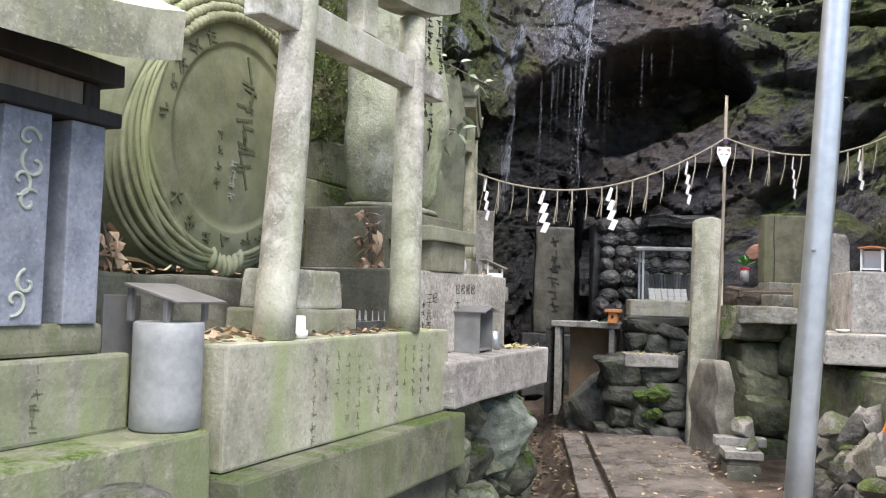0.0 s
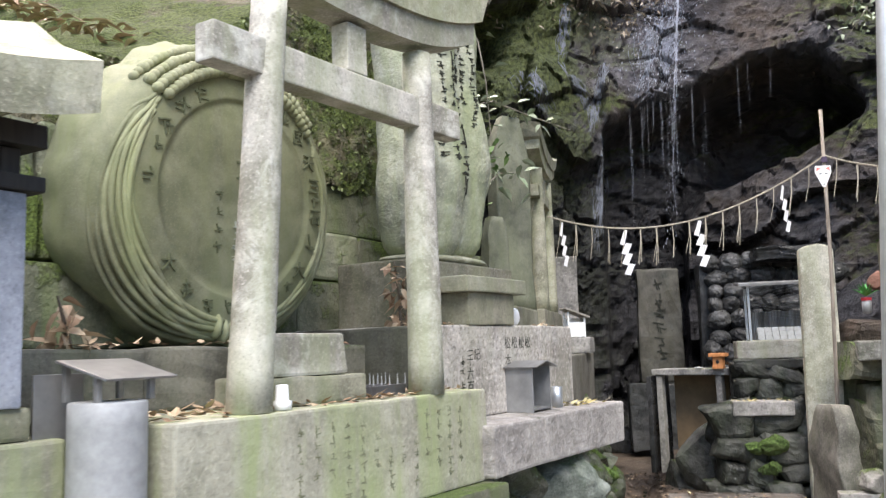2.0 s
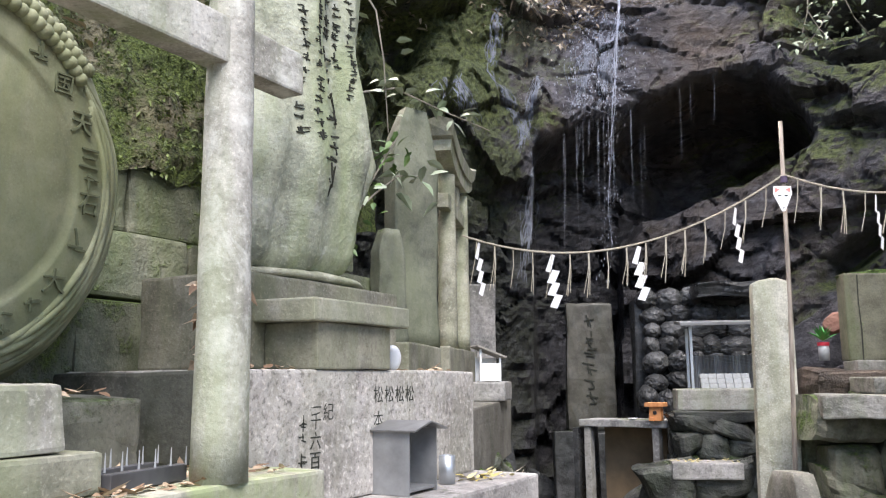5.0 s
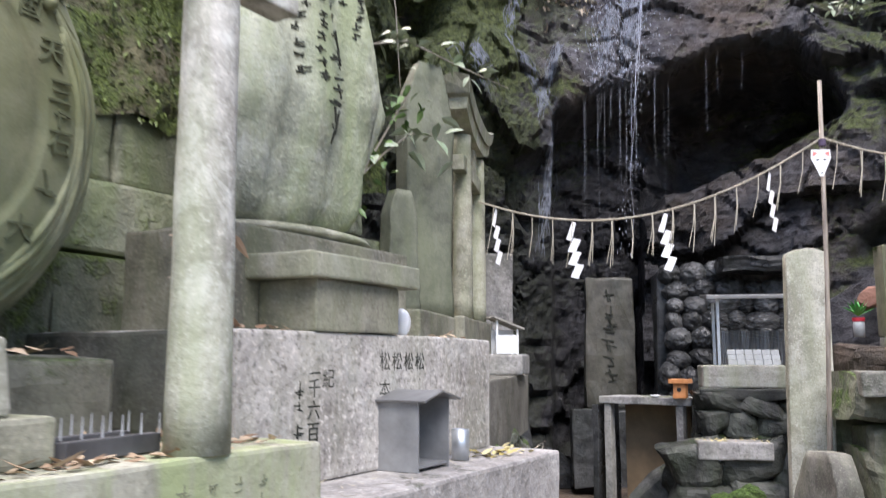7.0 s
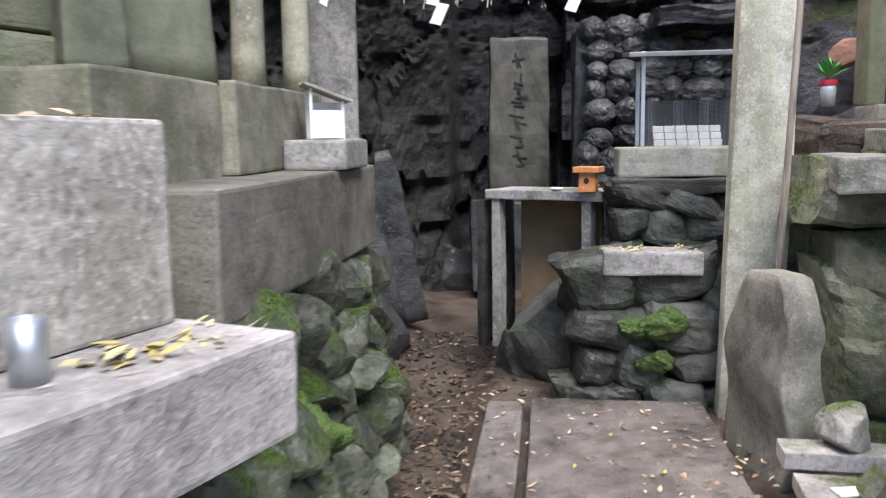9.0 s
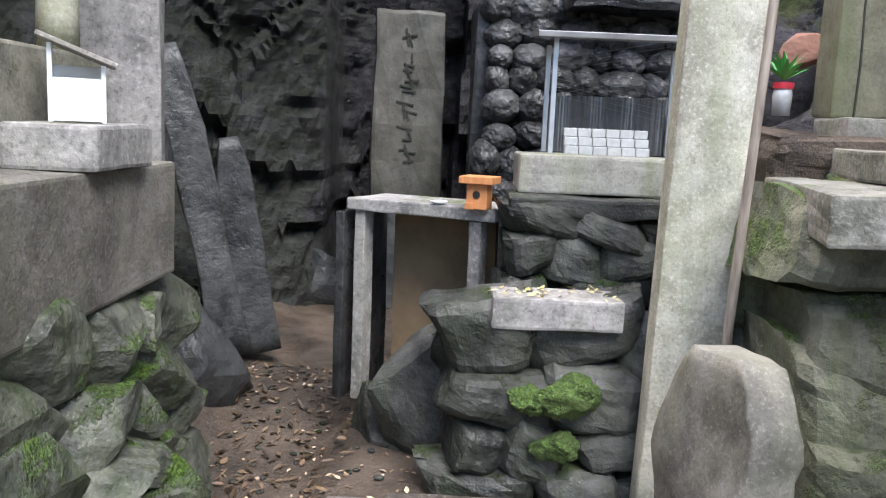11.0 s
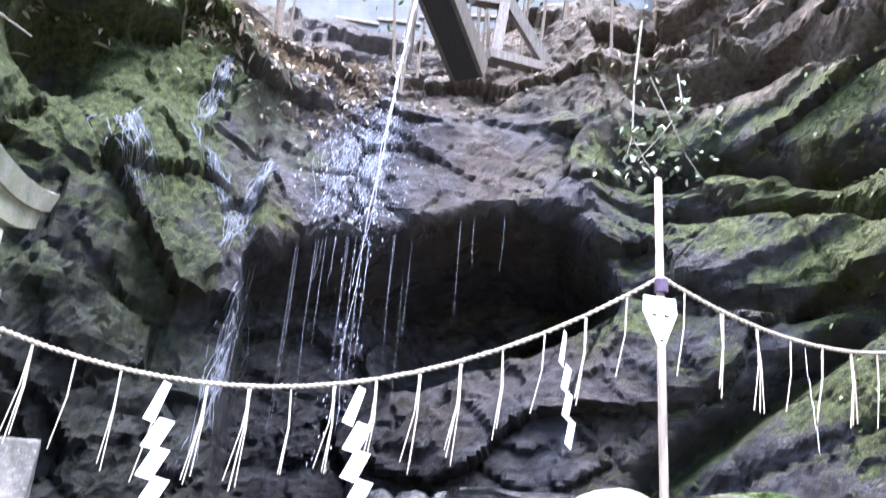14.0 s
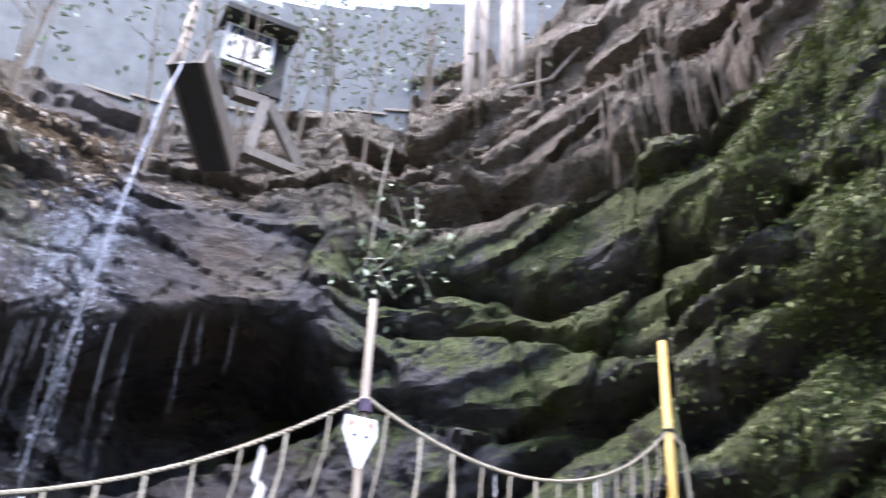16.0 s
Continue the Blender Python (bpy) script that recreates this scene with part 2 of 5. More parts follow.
def put(name, bm, mat, world=None, parent=None, label="", category="", group="", kind="", smooth=False):
    """Links a bmesh as one object standing at world, under a parent if given."""
    me = bpy.data.meshes.new(name)
    if bm is not None:
        bmesh.ops.recalc_face_normals(bm, faces=bm.faces)
        bm.to_mesh(me)
        bm.free()
    if smooth:
        for p in me.polygons:
            p.use_smooth = True
    me.materials.append(mat)
    return place(name, me, world, parent, label, category, group, kind)


def place(name, me, world=None, parent=None, label="", category="", group="", kind=""):
    ob = new(name, me)
    world = world if world is not None else Matrix()
    ob.matrix_basis = world
    AT[ob] = world
    if parent:
        ob.parent = parent
        ob.matrix_parent_inverse = AT[parent].inverted()
    return tagged(ob, label, category, group, kind)


def thing(name, world, label, category, group="", kind=""):
    return place(name, None, world, None, label, category, group, kind)


def part(name, bm, mat, parent, world=None, label="", smooth=False):
    return put(name, bm, mat, world if world is not None else AT[parent], parent, label, smooth=smooth)


def nz(p, s, seed=0.0):
    return noise.noise(Vector((p[0] * s + seed, p[1] * s - seed * 1.7, p[2] * s + seed * .6)))


def box(size, bevel=.012, jitter=.004, cuts=2, seed=0.0, taper=0.0, base=True):
    """A stone block with rounded, slightly uneven edges; it stands on z = 0."""
    bm = bmesh.new()
    bmesh.ops.create_cube(bm, size=1)
    for v in bm.verts:
        k = 1 - taper * (v.co.z + .5)
        v.co = Vector((v.co.x * size[0] * k, v.co.y * size[1] * k, (v.co.z + (.5 if base else 0)) * size[2]))
    if bevel:
        bmesh.ops.bevel(bm, geom=bm.edges[:], offset=min(bevel, min(size) * .3), segments=2, affect='EDGES', profile=.6)
    if cuts:
        bmesh.ops.subdivide_edges(bm, edges=bm.edges[:], cuts=cuts, use_grid_fill=True)
    if jitter:
        for v in bm.verts:
            p = v.co.copy()
            for i in range(3):
                v.co[i] += jitter * (nz(p, 5, seed + i * 7.3) + .6 * nz(p, 17, seed + i * 3.1))
    return bm


def add_box(bm, m, size, bevel=0.0):
    t = box(size, bevel, 0, 0)
    me = bpy.data.meshes.new("tmp")
    bmesh.ops.transform(t, matrix=m, verts=t.verts)
    t.to_mesh(me)
    t.free()
    bm.from_mesh(me)
    bpy.data.meshes.remove(me)
    return bm


def cyl(r1, r2, h, seg=24, rings=6, jitter=0.0, seed=0.0, cap=True, bevel=0.0):
    bm = bmesh.new()
    prof = [(r1, 0.0)] + [(r1 + (r2 - r1) * i / rings, h * i / rings) for i in range(1, rings)] + [(r2, h)]
    if bevel:
        prof = [(r1 - bevel, 0.0), (r1, bevel)] + prof[1:-1] + [(r2, h - bevel), (r2 - bevel, h)]
    return lathe(bm, prof, seg, cap, jitter, seed)


def lathe(bm, prof, seg=32, cap=True, jitter=0.0, seed=0.0):
    rows = []
    for r, z in prof:
        row = []
        for i in range(seg):
            a = 2 * math.pi * i / seg
            p = Vector((r * math.cos(a), r * math.sin(a), z))
            if jitter:
                k = 1 + jitter / max(r, .02) * nz(p, 8, seed)
                p.x *= k
                p.y *= k
            row.append(bm.verts.new(p))
        rows.append(row)
    for a, b in zip(rows, rows[1:]):
        for i in range(seg):
            bm.faces.new((a[i], a[(i + 1) % seg], b[(i + 1) % seg], b[i]))
    if cap:
        bm.faces.new(rows[0][::-1])
        bm.faces.new(rows[-1])
    return bm


def tube(bm, pts, r, seg=6, r2=None):
    """A tube along a line of points, tapering from r to r2."""
    pts = [Vector(p) for p in pts]
    r2 = r if r2 is None else r2
    side, rows = None, []
    for i, p in enumerate(pts):
        d = (pts[min(i + 1, len(pts) - 1)] - pts[max(i - 1, 0)]).normalized()
        if side is None:
            side = d.orthogonal().normalized()
        side = (side - d * side.dot(d)).normalized()
        up = d.cross(side)
        k = r + (r2 - r) * i / max(1, len(pts) - 1)
        rows.append([bm.verts.new(p + (side * math.cos(a) + up * math.sin(a)) * k) for a in [2 * math.pi * j / seg for j in range(seg)]])
    for a, b in zip(rows, rows[1:]):
        for i in range(seg):
            bm.faces.new((a[i], a[(i + 1) % seg], b[(i + 1) % seg], b[i]))
    bm.faces.new(rows[0][::-1])
    bm.faces.new(rows[-1])
    return bm


def rock(size, seed, sub=3, rough=.08, cut=11):
    """An angular boulder: a ball planed by random cuts and roughened."""
    rnd = random.Random(seed)
    bm = bmesh.new()
    bmesh.ops.create_icosphere(bm, subdivisions=sub, radius=1)
    planes = [(Vector((rnd.uniform(-1, 1), rnd.uniform(-1, 1), rnd.uniform(-1, 1))).normalized(), rnd.uniform(.46, .66)) for _ in range(cut)]
    for v in bm.verts:
        for nrm, d in planes:
            k = v.co.dot(nrm)
            if k > d:
                v.co -= nrm * (k - d) * .93
        p = v.co.copy()
        v.co *= 1 + rough * nz(p, 2.2, seed) + rough * .5 * nz(p, 6, seed)
        v.co = Vector((v.co.x * size[0], v.co.y * size[1], v.co.z * size[2])) * .74
    return bm


def leaf(bm, m, l, w, bend=.2):
    """One leaf of six faces, folded at the midrib."""
    mid = [bm.verts.new(m @ Vector((x * l, 0, -bend * l * x * x))) for x in (0, .3, .62, 1)]
    for s in (1, -1):
        e = [bm.verts.new(m @ Vector((x * l, s * w * y, -bend * l * x * x + .12 * w)))for x, y in ((.28, .5), (.62, .42))]
        bm.faces.new((mid[0], mid[1], e[0]))
        bm.faces.new((mid[1], mid[2], e[1], e[0]))
        bm.faces.new((mid[2], mid[3], e[1]))


def turned(p, rnd, flat=False):
    if flat:
        return Matrix.Translation(p) @ Euler((rnd.uniform(-.35, .35), rnd.uniform(-.35, .35), rnd.uniform(0, 6.28))).to_matrix().to_4x4()
    return Matrix.Translation(p) @ Euler((rnd.uniform(-.8, .8), rnd.uniform(-.5, 1.0), rnd.uniform(0, 6.28))).to_matrix().to_4x4()


def writing(text, size, depth=.004):
    """A word as a mesh in the xz plane, its middle at the origin, facing -y."""
    cu = bpy.data.curves.new("text", 'FONT')
    cu.body, cu.size, cu.extrude, cu.align_x, cu.align_y = text, size, depth / 2, 'CENTER', 'CENTER'
    cu.resolution_u = 2
    ob = bpy.data.objects.new("text", cu)
    scene.collection.objects.link(ob)
    dg = bpy.context.evaluated_depsgraph_get()
    me = bpy.data.meshes.new_from_object(ob.evaluated_get(dg))
    bm = bmesh.new()
    bm.from_mesh(me)
    bmesh.ops.transform(bm, matrix=pose(0, 0, 0, 90), verts=bm.verts)
    bpy.data.objects.remove(ob)
    bpy.data.curves.remove(cu)
    bpy.data.meshes.remove(me)
    return bm


def strokes(bm, x, z, s, rnd, depth=.004):
    """An unreadable cut character: a few short bars in the xz plane about (x, z)."""
    for i in range(rnd.randint(3, 5)):
        hor = i % 2 == 0
        l, w = s * rnd.uniform(.4, .9), s * .09
        m = pose(x + rnd.uniform(-.2, .2) * s, 0, z + rnd.uniform(-.35, .35) * s, 0, rnd.uniform(-14, 14) + (0 if hor else 80), 0)
        add_box(bm, m @ Matrix.Translation((0, 0, -w / 2)), (l, depth, w))
    return bm


# The line of altars: a runs along it, b outwards from it to the path.
THETA = 69.03


def alt(a, b, z=0, turn=0.0):
    """World pose of a place in the altars' own directions (x along, y into the hill)."""
    return pose(0, 3.42, 0, 0, 0, THETA) @ pose(a, -b, z, 0, 0, turn)


def ablock(name, a0, a1, b0, b1, z0, z1, mat, label, category="stone block", bevel=.014, jitter=.005, seed=1.0, taper=0.0, group="", kind="", cuts=3):
    w = alt((a0 + a1) / 2, (b0 + b1) / 2, z0)
    return put(name, box((a1 - a0, b1 - b0, z1 - z0), bevel, jitter, cuts, seed, taper), mat, w, None, label, category, group, kind)


def wblock(name, x, y, z0, size, rz, mat, label, category, bevel=.014, jitter=.006, seed=1.0, taper=0.0, tilt=(0, 0), cuts=3):
    return put(name, box(size, bevel, jitter, cuts, seed, taper), mat, pose(x, y, z0, tilt[0], tilt[1], rz), None, label, category)

# ---------------- large structure ----------------
CX, CY = 1.25, 4.4


def ramp(v, table):
    return float(np.interp(v, [k for k, _ in table], [w for _, w in table]))


def soft(v, a, b):
    k = min(1.0, max(0.0, (v - a) / (b - a)))
    return k * k * (3 - 2 * k)


FOOT = [(-110, 4.8), (-75, 4.9), (-60, 4.8), (-45, 4.9), (-30, 5.2), (-20, 6.3), (-12, 7.4), (-4, 8.0), (10, 8.3), (22, 8.3), (32, 7.6), (42, 6.6), (52, 5.7), (64, 5.0), (80, 4.6), (110, 4.6)]
BRINK = [(-110, 3.2), (-60, 3.6), (-40, 5.0), (-25, 6.2), (-14, 6.9), (-6, 6.6), (0, 6.8), (8, 7.1), (14, 7.4), (24, 7.7), (36, 8.6), (48, 8.4), (60, 8.0), (110, 7.5)]
LIP = [(-6, 4.35), (-3.5, 4.55), (-.4, 4.83), (3.6, 5.02), (10.5, 5.48), (16.4, 5.45), (19.5, 5.05), (22, 4.6)]
SILL = [(-6, -1), (1.5, -1), (3.0, 3.3), (5, 3.72), (12, 4.1), (21, 4.75)]


def cliff_point(f, z):
    """The rock face, as a distance from the open middle of the hollow, by bearing and height."""
    a = radians(f)
    x0, y0 = math.sin(a), math.cos(a)
    r = ramp(f, FOOT)
    p = Vector((x0 * 8, y0 * 8, z))
    # bedding: slabs that jut and are undercut, dipping to the right
    q = z * 1.05 - .028 * f * (1 if f > 15 else .3) + .55 * noise.noise(p * .45) + .16 * noise.noise(p * 1.6)
    saw = (q * .95) % 1.0
    top = 1 - soft(z, ramp(f, BRINK) - .3, ramp(f, BRINK) + .5)
    amp = (.03 + .14 * soft(f, 18, 30)) * (.25 + .75 * top)
    r -= amp * (soft(saw, 0, .12) - saw ** 1.5)
    fine = (q * 3.1 + .4 * noise.noise(p * 1.1)) % 1.0
    r -= .03 * top * (soft(fine, 0, .2) - fine)
    lip = ramp(f, LIP)
    calm = 1 - .7 * soft(f, -4, 0) * (1 - soft(f, 15, 19)) * soft(z, lip - .1, lip + .15) * (1 - soft(z, lip + 1.5, lip + 2.0)) - .5 * soft(f, 21, 27) * (1 - soft(f, 42, 50)) * (1 - soft(z, 7, 7.8))
    r += .75 * noise.noise(p * .38 + Vector((3, 1, 7))) + calm * (.26 * noise.noise(p * .95) + .09 * noise.noise(p * 2.1)) + (.4 + .6 * calm) * (.04 * noise.noise(p * 4.7) + .035 * noise.noise(p * 11) + .03 * noise.noise(p * 23))
    # angular blocks, each with a face of its own, parted by joints
    d, near = noise.voronoi(Vector((p.x * .85 + .3 * noise.noise(p), p.y * .85, p.z * 1.25 - .018 * f)))
    h = noise.cell_vector(near[0] * 9.7)
    r += calm * (.42 * (h[0] - .5)) + (.4 + .6 * calm) * .5 * ((p.x * .85 - near[0].x) * (h[1] - .5) + (p.z * 1.25 - near[0].z) * (h[2] - .35)) + .09 * (1 - soft(d[1] - d[0], .0, .05))
    d, near = noise.voronoi(p * 2.6 + Vector((noise.noise(p * 2), 0, 0)) * .4)
    h = noise.cell_vector(near[0] * 5.3)
    r += calm * .12 * (h[0] - .5) + .14 * ((p.x * 2.6 - near[0].x) * (h[1] - .5) + (p.z * 2.6 - near[0].z) * (h[2] - .5)) + .02 * (1 - soft(d[1] - d[0], .0, .06))
    # the hollow under the great slab
    sill = ramp(f, SILL)
    wob = .10 * noise.noise(p * 1.9) + .06 * noise.noise(p * 5)
    side = soft(f, -6.5, -5.2) * (1 - soft(f, 18.5, 21.5))
    under = 1 - soft(z, lip + wob - .05, lip + wob + .10)
    over = soft(z, sill - .25 + wob, sill + .2 + wob)
    depth = 1.2 + 1.3 * soft(f, 1, 8)
    r += depth * side * under * over
    # the slab itself leans out over the hollow
    r -= .45 * side * soft(z, lip, lip + .25) * (1 - soft(z, lip + .7, lip + 2.0))
    r -= .5 * soft(f, 6, 12) * (1 - soft(f, 20, 26)) * (1 - soft(z, sill - 1.2, sill + .1)) * soft(z, -.5, 2.5)
    # bulging green shoulder beside the fall
    r -= .75 * math.exp(-((f + 13) / 6.5) ** 2 - ((z - 4.9) / 1.1) ** 2)
    # a dark pocket high on the shoulder side, and deep joints on the far flank
    r += 1.0 * math.exp(-((f + 21.5) / 2.8) ** 2 - ((z - 5.5) / .42) ** 2)
    if f > 19:
        for z0, k, w, d in ((6.1, .030, .16, .8), (7.35, .022, .2, .6), (4.7, .02, .10, .4), (3.55, -.075, .18, .9), (5.4, .035, .09, .4)):
            zc = z0 + .22 * noise.noise(Vector((f * .09, z0, 0))) * 2 - k * (f - 30) * (1 if f < 44 else .4)
            r += d * math.exp(-((z - zc) / w) ** 2) * soft(f, 19, 24) * (1 - soft(f, 50, 58))
    # the far flank hangs over near its top
    r += .9 * math.exp(-((f - 49) / 4.0) ** 2 - ((z - 7.6) / .8) ** 2) + .8 * math.exp(-((f - 57) / 3.5) ** 2 - ((z - 4.2) / .5) ** 2)
    # above the brink the slope lies back
    zt = ramp(f, BRINK)
    back = max(0.0, z - zt)
    lean = .95 if f < 24 else .55
    r += back * lean + .12 * max(0.0, z - 2.0) * soft(f, 19, 26)
    return Vector((CX + x0 * r, CY + y0 * r, z))


def sheet(rows):
    bm = bmesh.new()
    vs = [[bm.verts.new(p) for p in row] for row in rows]
    for a, b in zip(vs, vs[1:]):
        for i in range(len(a) - 1):
            bm.faces.new((a[i], a[i + 1], b[i + 1], b[i]))
    return bm


bearings = np.concatenate([np.arange(-110, -34, 1.0), np.arange(-34, 62, .3), np.arange(62, 111, 1.5)])
heights = np.concatenate([np.arange(-.6, 2.0, .09), np.arange(2.0, 9.0, .05), np.arange(9.0, 12.3, .13)])
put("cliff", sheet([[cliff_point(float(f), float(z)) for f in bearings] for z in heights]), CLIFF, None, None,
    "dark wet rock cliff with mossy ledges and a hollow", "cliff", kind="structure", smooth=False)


def ground_z(x, y):
    z = -.08 + .025 * noise.noise(Vector((x * .8, y * .8, 0))) + .012 * noise.noise(Vector((x * 4, y * 4, 3)))
    left = .88 + .035 * (y - 7)
    if y > 3.0:
        d = soft(left - x, 0, .1) * (1 - soft(left - x, .75, 1.0)) * soft(y, 3, 4.5)
        z -= .26 * d * (1 - .6 * soft(y, 8.6, 9.6))
    return z


gx = np.concatenate([[-200, -60, -20, -8], np.arange(-4, 6.01, .1), [9, 20, 60, 200]])
gy = np.concatenate([[-200, -60, -20, -8], np.arange(-3, 13.01, .1), [20, 60, 200]])
put("ground", sheet([[Vector((float(x), float(y), ground_z(float(x), float(y)))) for x in gx] for y in gy]), GROUND, None, None,
    "bare damp earth with leaf litter", "ground", kind="structure", smooth=True)

# the retaining wall of large blocks behind the altars
wall = thing("wall_retaining", alt(0, -1.2, 0), "mossy retaining wall of large stone blocks", "wall", kind="structure")
WALLMAT = stone("mossy_wall_block", (.1, .115, .075), (.18, .19, .135), .5, (.12, .18, .035), .3, film=.5, lichen=.05, bump=.02, vary=.25)
SOIL = stone("mossy_soil", (.1, .09, .055), (.18, .165, .1), .8, (.13, .18, .04), .5, film=.3, lichen=.1, bump=.05, grain=30, vary=0)
rnd = random.Random(5)
z = 1.0
for row, h in enumerate((.42, .38, .3, .32)):
    a = -4.2 + .5 * (row % 2)
    while a < 1.7:
        l = rnd.uniform(.8, 1.2)
        part("wall_block", box((l - .016, .5, h - .016), .02, .012, 2, row + a), WALLMAT, wall, alt(a + l / 2, -1.45 - .05 * row + rnd.uniform(-.012, .012), z))
        a += l
    z += h
# mossy soil face and leaf-strewn bank above the wall
bank = []
for k in np.arange(0, 4.2, .07):
    row = []
    for a in np.arange(-5, 2.3, .07):
        top = ramp(a, [(-5, .35), (-.9, .42), (.2, 1.2), (2.3, 1.7)])
        zz = 2.38 + min(k, top) + max(0, k - top) * .35
        b = -1.36 - .12 * min(k, top) - max(0, k - top) * .85
        p = Vector((a, k, 1))
        row.append(alt(a, b + .06 * noise.noise(p * 1.6) + .05 * noise.noise(p * 4) + .04 * noise.noise(p * 11), zz + .05 * noise.noise(p * 6)).translation)
    bank.append(row)
put("bank", sheet(bank), SOIL, None, None, "mossy soil bank strewn with dead leaves", "bank", kind="structure")
bm = bmesh.new()
rnd = random.Random(15)
for i in range(1100):
    a, k = rnd.uniform(-4.5, .1), rnd.uniform(.1, 2.6)
    leaf(bm, turned(alt(a, -1.36 - .85 * k + .12, 2.86 + .35 * k).translation + Vector((0, 0, rnd.uniform(-.04, .06))), rnd, True), rnd.uniform(.06, .13), .035)
put("dead_leaves", bm, DEAD, None, None, "drift of dead leaves on the bank", "leaf litter", kind="stuff")

bm = bmesh.new()
for i in range(3600):
    a, k = rnd.uniform(-1.2, 1.2), rnd.uniform(0, 1)
    k *= ramp(a, [(-5, .35), (-.9, .42), (.2, 1.2), (2.3, 1.7)])
    p = Vector((a, k, 1))
    leaf(bm, turned(alt(a, -1.355 - .12 * k + .06 * noise.noise(p * 1.6) + .05 * noise.noise(p * 4) + .04 * noise.noise(p * 11), 2.38 + k).translation, rnd), rnd.uniform(.015, .04), .014)
put("moss_tufts", bm, leafy("moss_tuft", (.05, .07, .018), (.17, .22, .055)), None, None, "fuzzy green moss growing on the soil bank", "moss", kind="stuff")

# the paved edge beside the water channel
pv = thing("pavement", pose(1.3, 6.5, -.08), "worn concrete path slabs with a broken joint", "path", kind="structure")
for x, y, sx, sy, rz in ((.99, 6.15, .2, 2.9, -2.2), (1.55, 5.6, .86, 1.3, -2), (1.62, 6.95, .92, 1.35, -2), (1.5, 4.1, .95, 1.6, -2)):
    part("paving_slab", box((sx, sy, .1), .012, .008, 4, x + y), PAVING, pv, pose(x, y, -.115 + .004 * (sx > .5), 0, 0, rz))

# ---------------- altar line ----------------
GRP = "stone altars along the path"
step = ablock("step_stone", -1.83, .04, -1.2, .06, .47, .742, STEP, "long mossy stone step under the engraved altar", seed=2)
ablock("foundation_stone", -2.6, .0, -1.2, -.03, -.3, .468, DARKSTONE, "dark foundation stones below the step", seed=3, jitter=.02)
altar = thing("engraved_altar", alt(-.87, -.5, .745), "green algae-covered stone altar base with engraved names", "altar base", GRP)
part("slab", box((1.84, 1.1, .425), .012, .005, 4, 4), ALTAR, altar, alt(-.87, -.605, .745))
rnd = random.Random(11)
bm = bmesh.new()
for i in range(13):
    for k in range(rnd.randint(4, 7)):
        strokes(bm, -.38 + i * .088, .345 - k * .052, .04, rnd, .006)
part("engraving", bm, plain("worn_engraving", (.19, .2, .125), .95, 0, .3), altar, alt(-.87, -.056, .745), "rows of worn engraved characters")["kind"] = "stuff"

# lower step with the cylinder and the small roofed shrine
ablock("step_stone", -4.4, -1.85, -1.2, -.05, .62, .9, STEP, "mossy stone step beside the engraved altar", seed=6)
a0 = thing("engraved_plinth", alt(-2.9, -.5, .9), "engraved mossy shrine base stone", "altar base", GRP)
part("slab", box((2.0, .7, .245), .012, .005, 4, 5), ALTAR, a0, alt(-2.99, -.63, .9))
rnd = random.Random(3)
bm = bmesh.new()
for i in range(2):
    for k in range(4):
        strokes(bm, .48 + i * .16, .2 - k * .05, .045, rnd, .006)
part("engraving", bm, INKGREEN, a0, alt(-2.99, -.281, .9), "worn engraved characters")["kind"] = "stuff"
ablock("shrine_plinth", -3.6, -2.08, -.8, -.31, 1.145, 1.24, STEP, "low mossy plinth of the roofed shrine", seed=7)
shrine = thing("stone_shrine", alt(-2.7, -.55, 1.24), "roofed stone shrine with blue-grey carved door posts", "shrine")
for a, w in ((-2.4, .16), (-2.185, .13), (-3.3, .15)):
    part("post", box((w, .12, .615), .006, .002, 2, a), BLUESTONE, shrine, alt(a, -.36, 1.24), "blue-grey stone post")
rnd = random.Random(8)
for cx, cz, rr in ((.0, .53, .04), (.025, .46, .05), (-.02, .41, .045), (.01, .35, .04), (.02, .12, .04), (-.02, .07, .045)):
    pts = [(cx + rr * (1 - t) * math.cos(6.5 * t + cx * 90), -.002, cz + rr * (1 - t) * math.sin(6.5 * t + cx * 90)) for t in np.linspace(0, .9, 16)]
    part("scroll_carving", tube(bmesh.new(), pts, .0055, 5), PALEINK, shrine, alt(-2.40, -.299, 1.24), "pale carved scrollwork")
part("back_panel", box((1.4, .05, .62), .004, .002, 1, 3), DARKSTONE, shrine, alt(-2.75, -.72, 1.24))
part("beam", box((1.5, .2, .046), .006, .003, 2, 3), DARKWOOD, shrine, alt(-2.825, -.38, 1.858), "dark lintel beam")
part("beam", box((1.42, .2, .082), .006, .003, 2, 6), TIMBER, shrine, alt(-2.84, -.43, 1.906), "recessed brown beam")
part("beam", box((.06, .16, .082), .006, .002, 1, 7), DARKWOOD, shrine, alt(-2.16, -.4, 1.906), "dark beam end")
part("beam", box((1.5, .24, .072), .006, .003, 2, 4), DARKWOOD, shrine, alt(-2.82, -.4, 1.99), "dark upper lintel beam")
bm = bmesh.new()
n = 14
rows = []
for i in range(n + 1):
    t = i / n * 2 - 1
    up = .09 * abs(t) ** 3
    rows.append([Vector((t * .9, y, zz + up)) for y, zz in ((-.35, 0), (-.36, .155), (-.15, .25), (0, .36), (.15, .25), (.36, .155), (.35, 0), (.2, .085), (-.2, .085))])
vs = [[bm.verts.new(p) for p in r] for r in rows]
for p, q in zip(vs, vs[1:]):
    for i in range(9):
        bm.faces.new((p[i], p[(i + 1) % 9], q[(i + 1) % 9], q[i]))
bm.faces.new(vs[0][::-1])
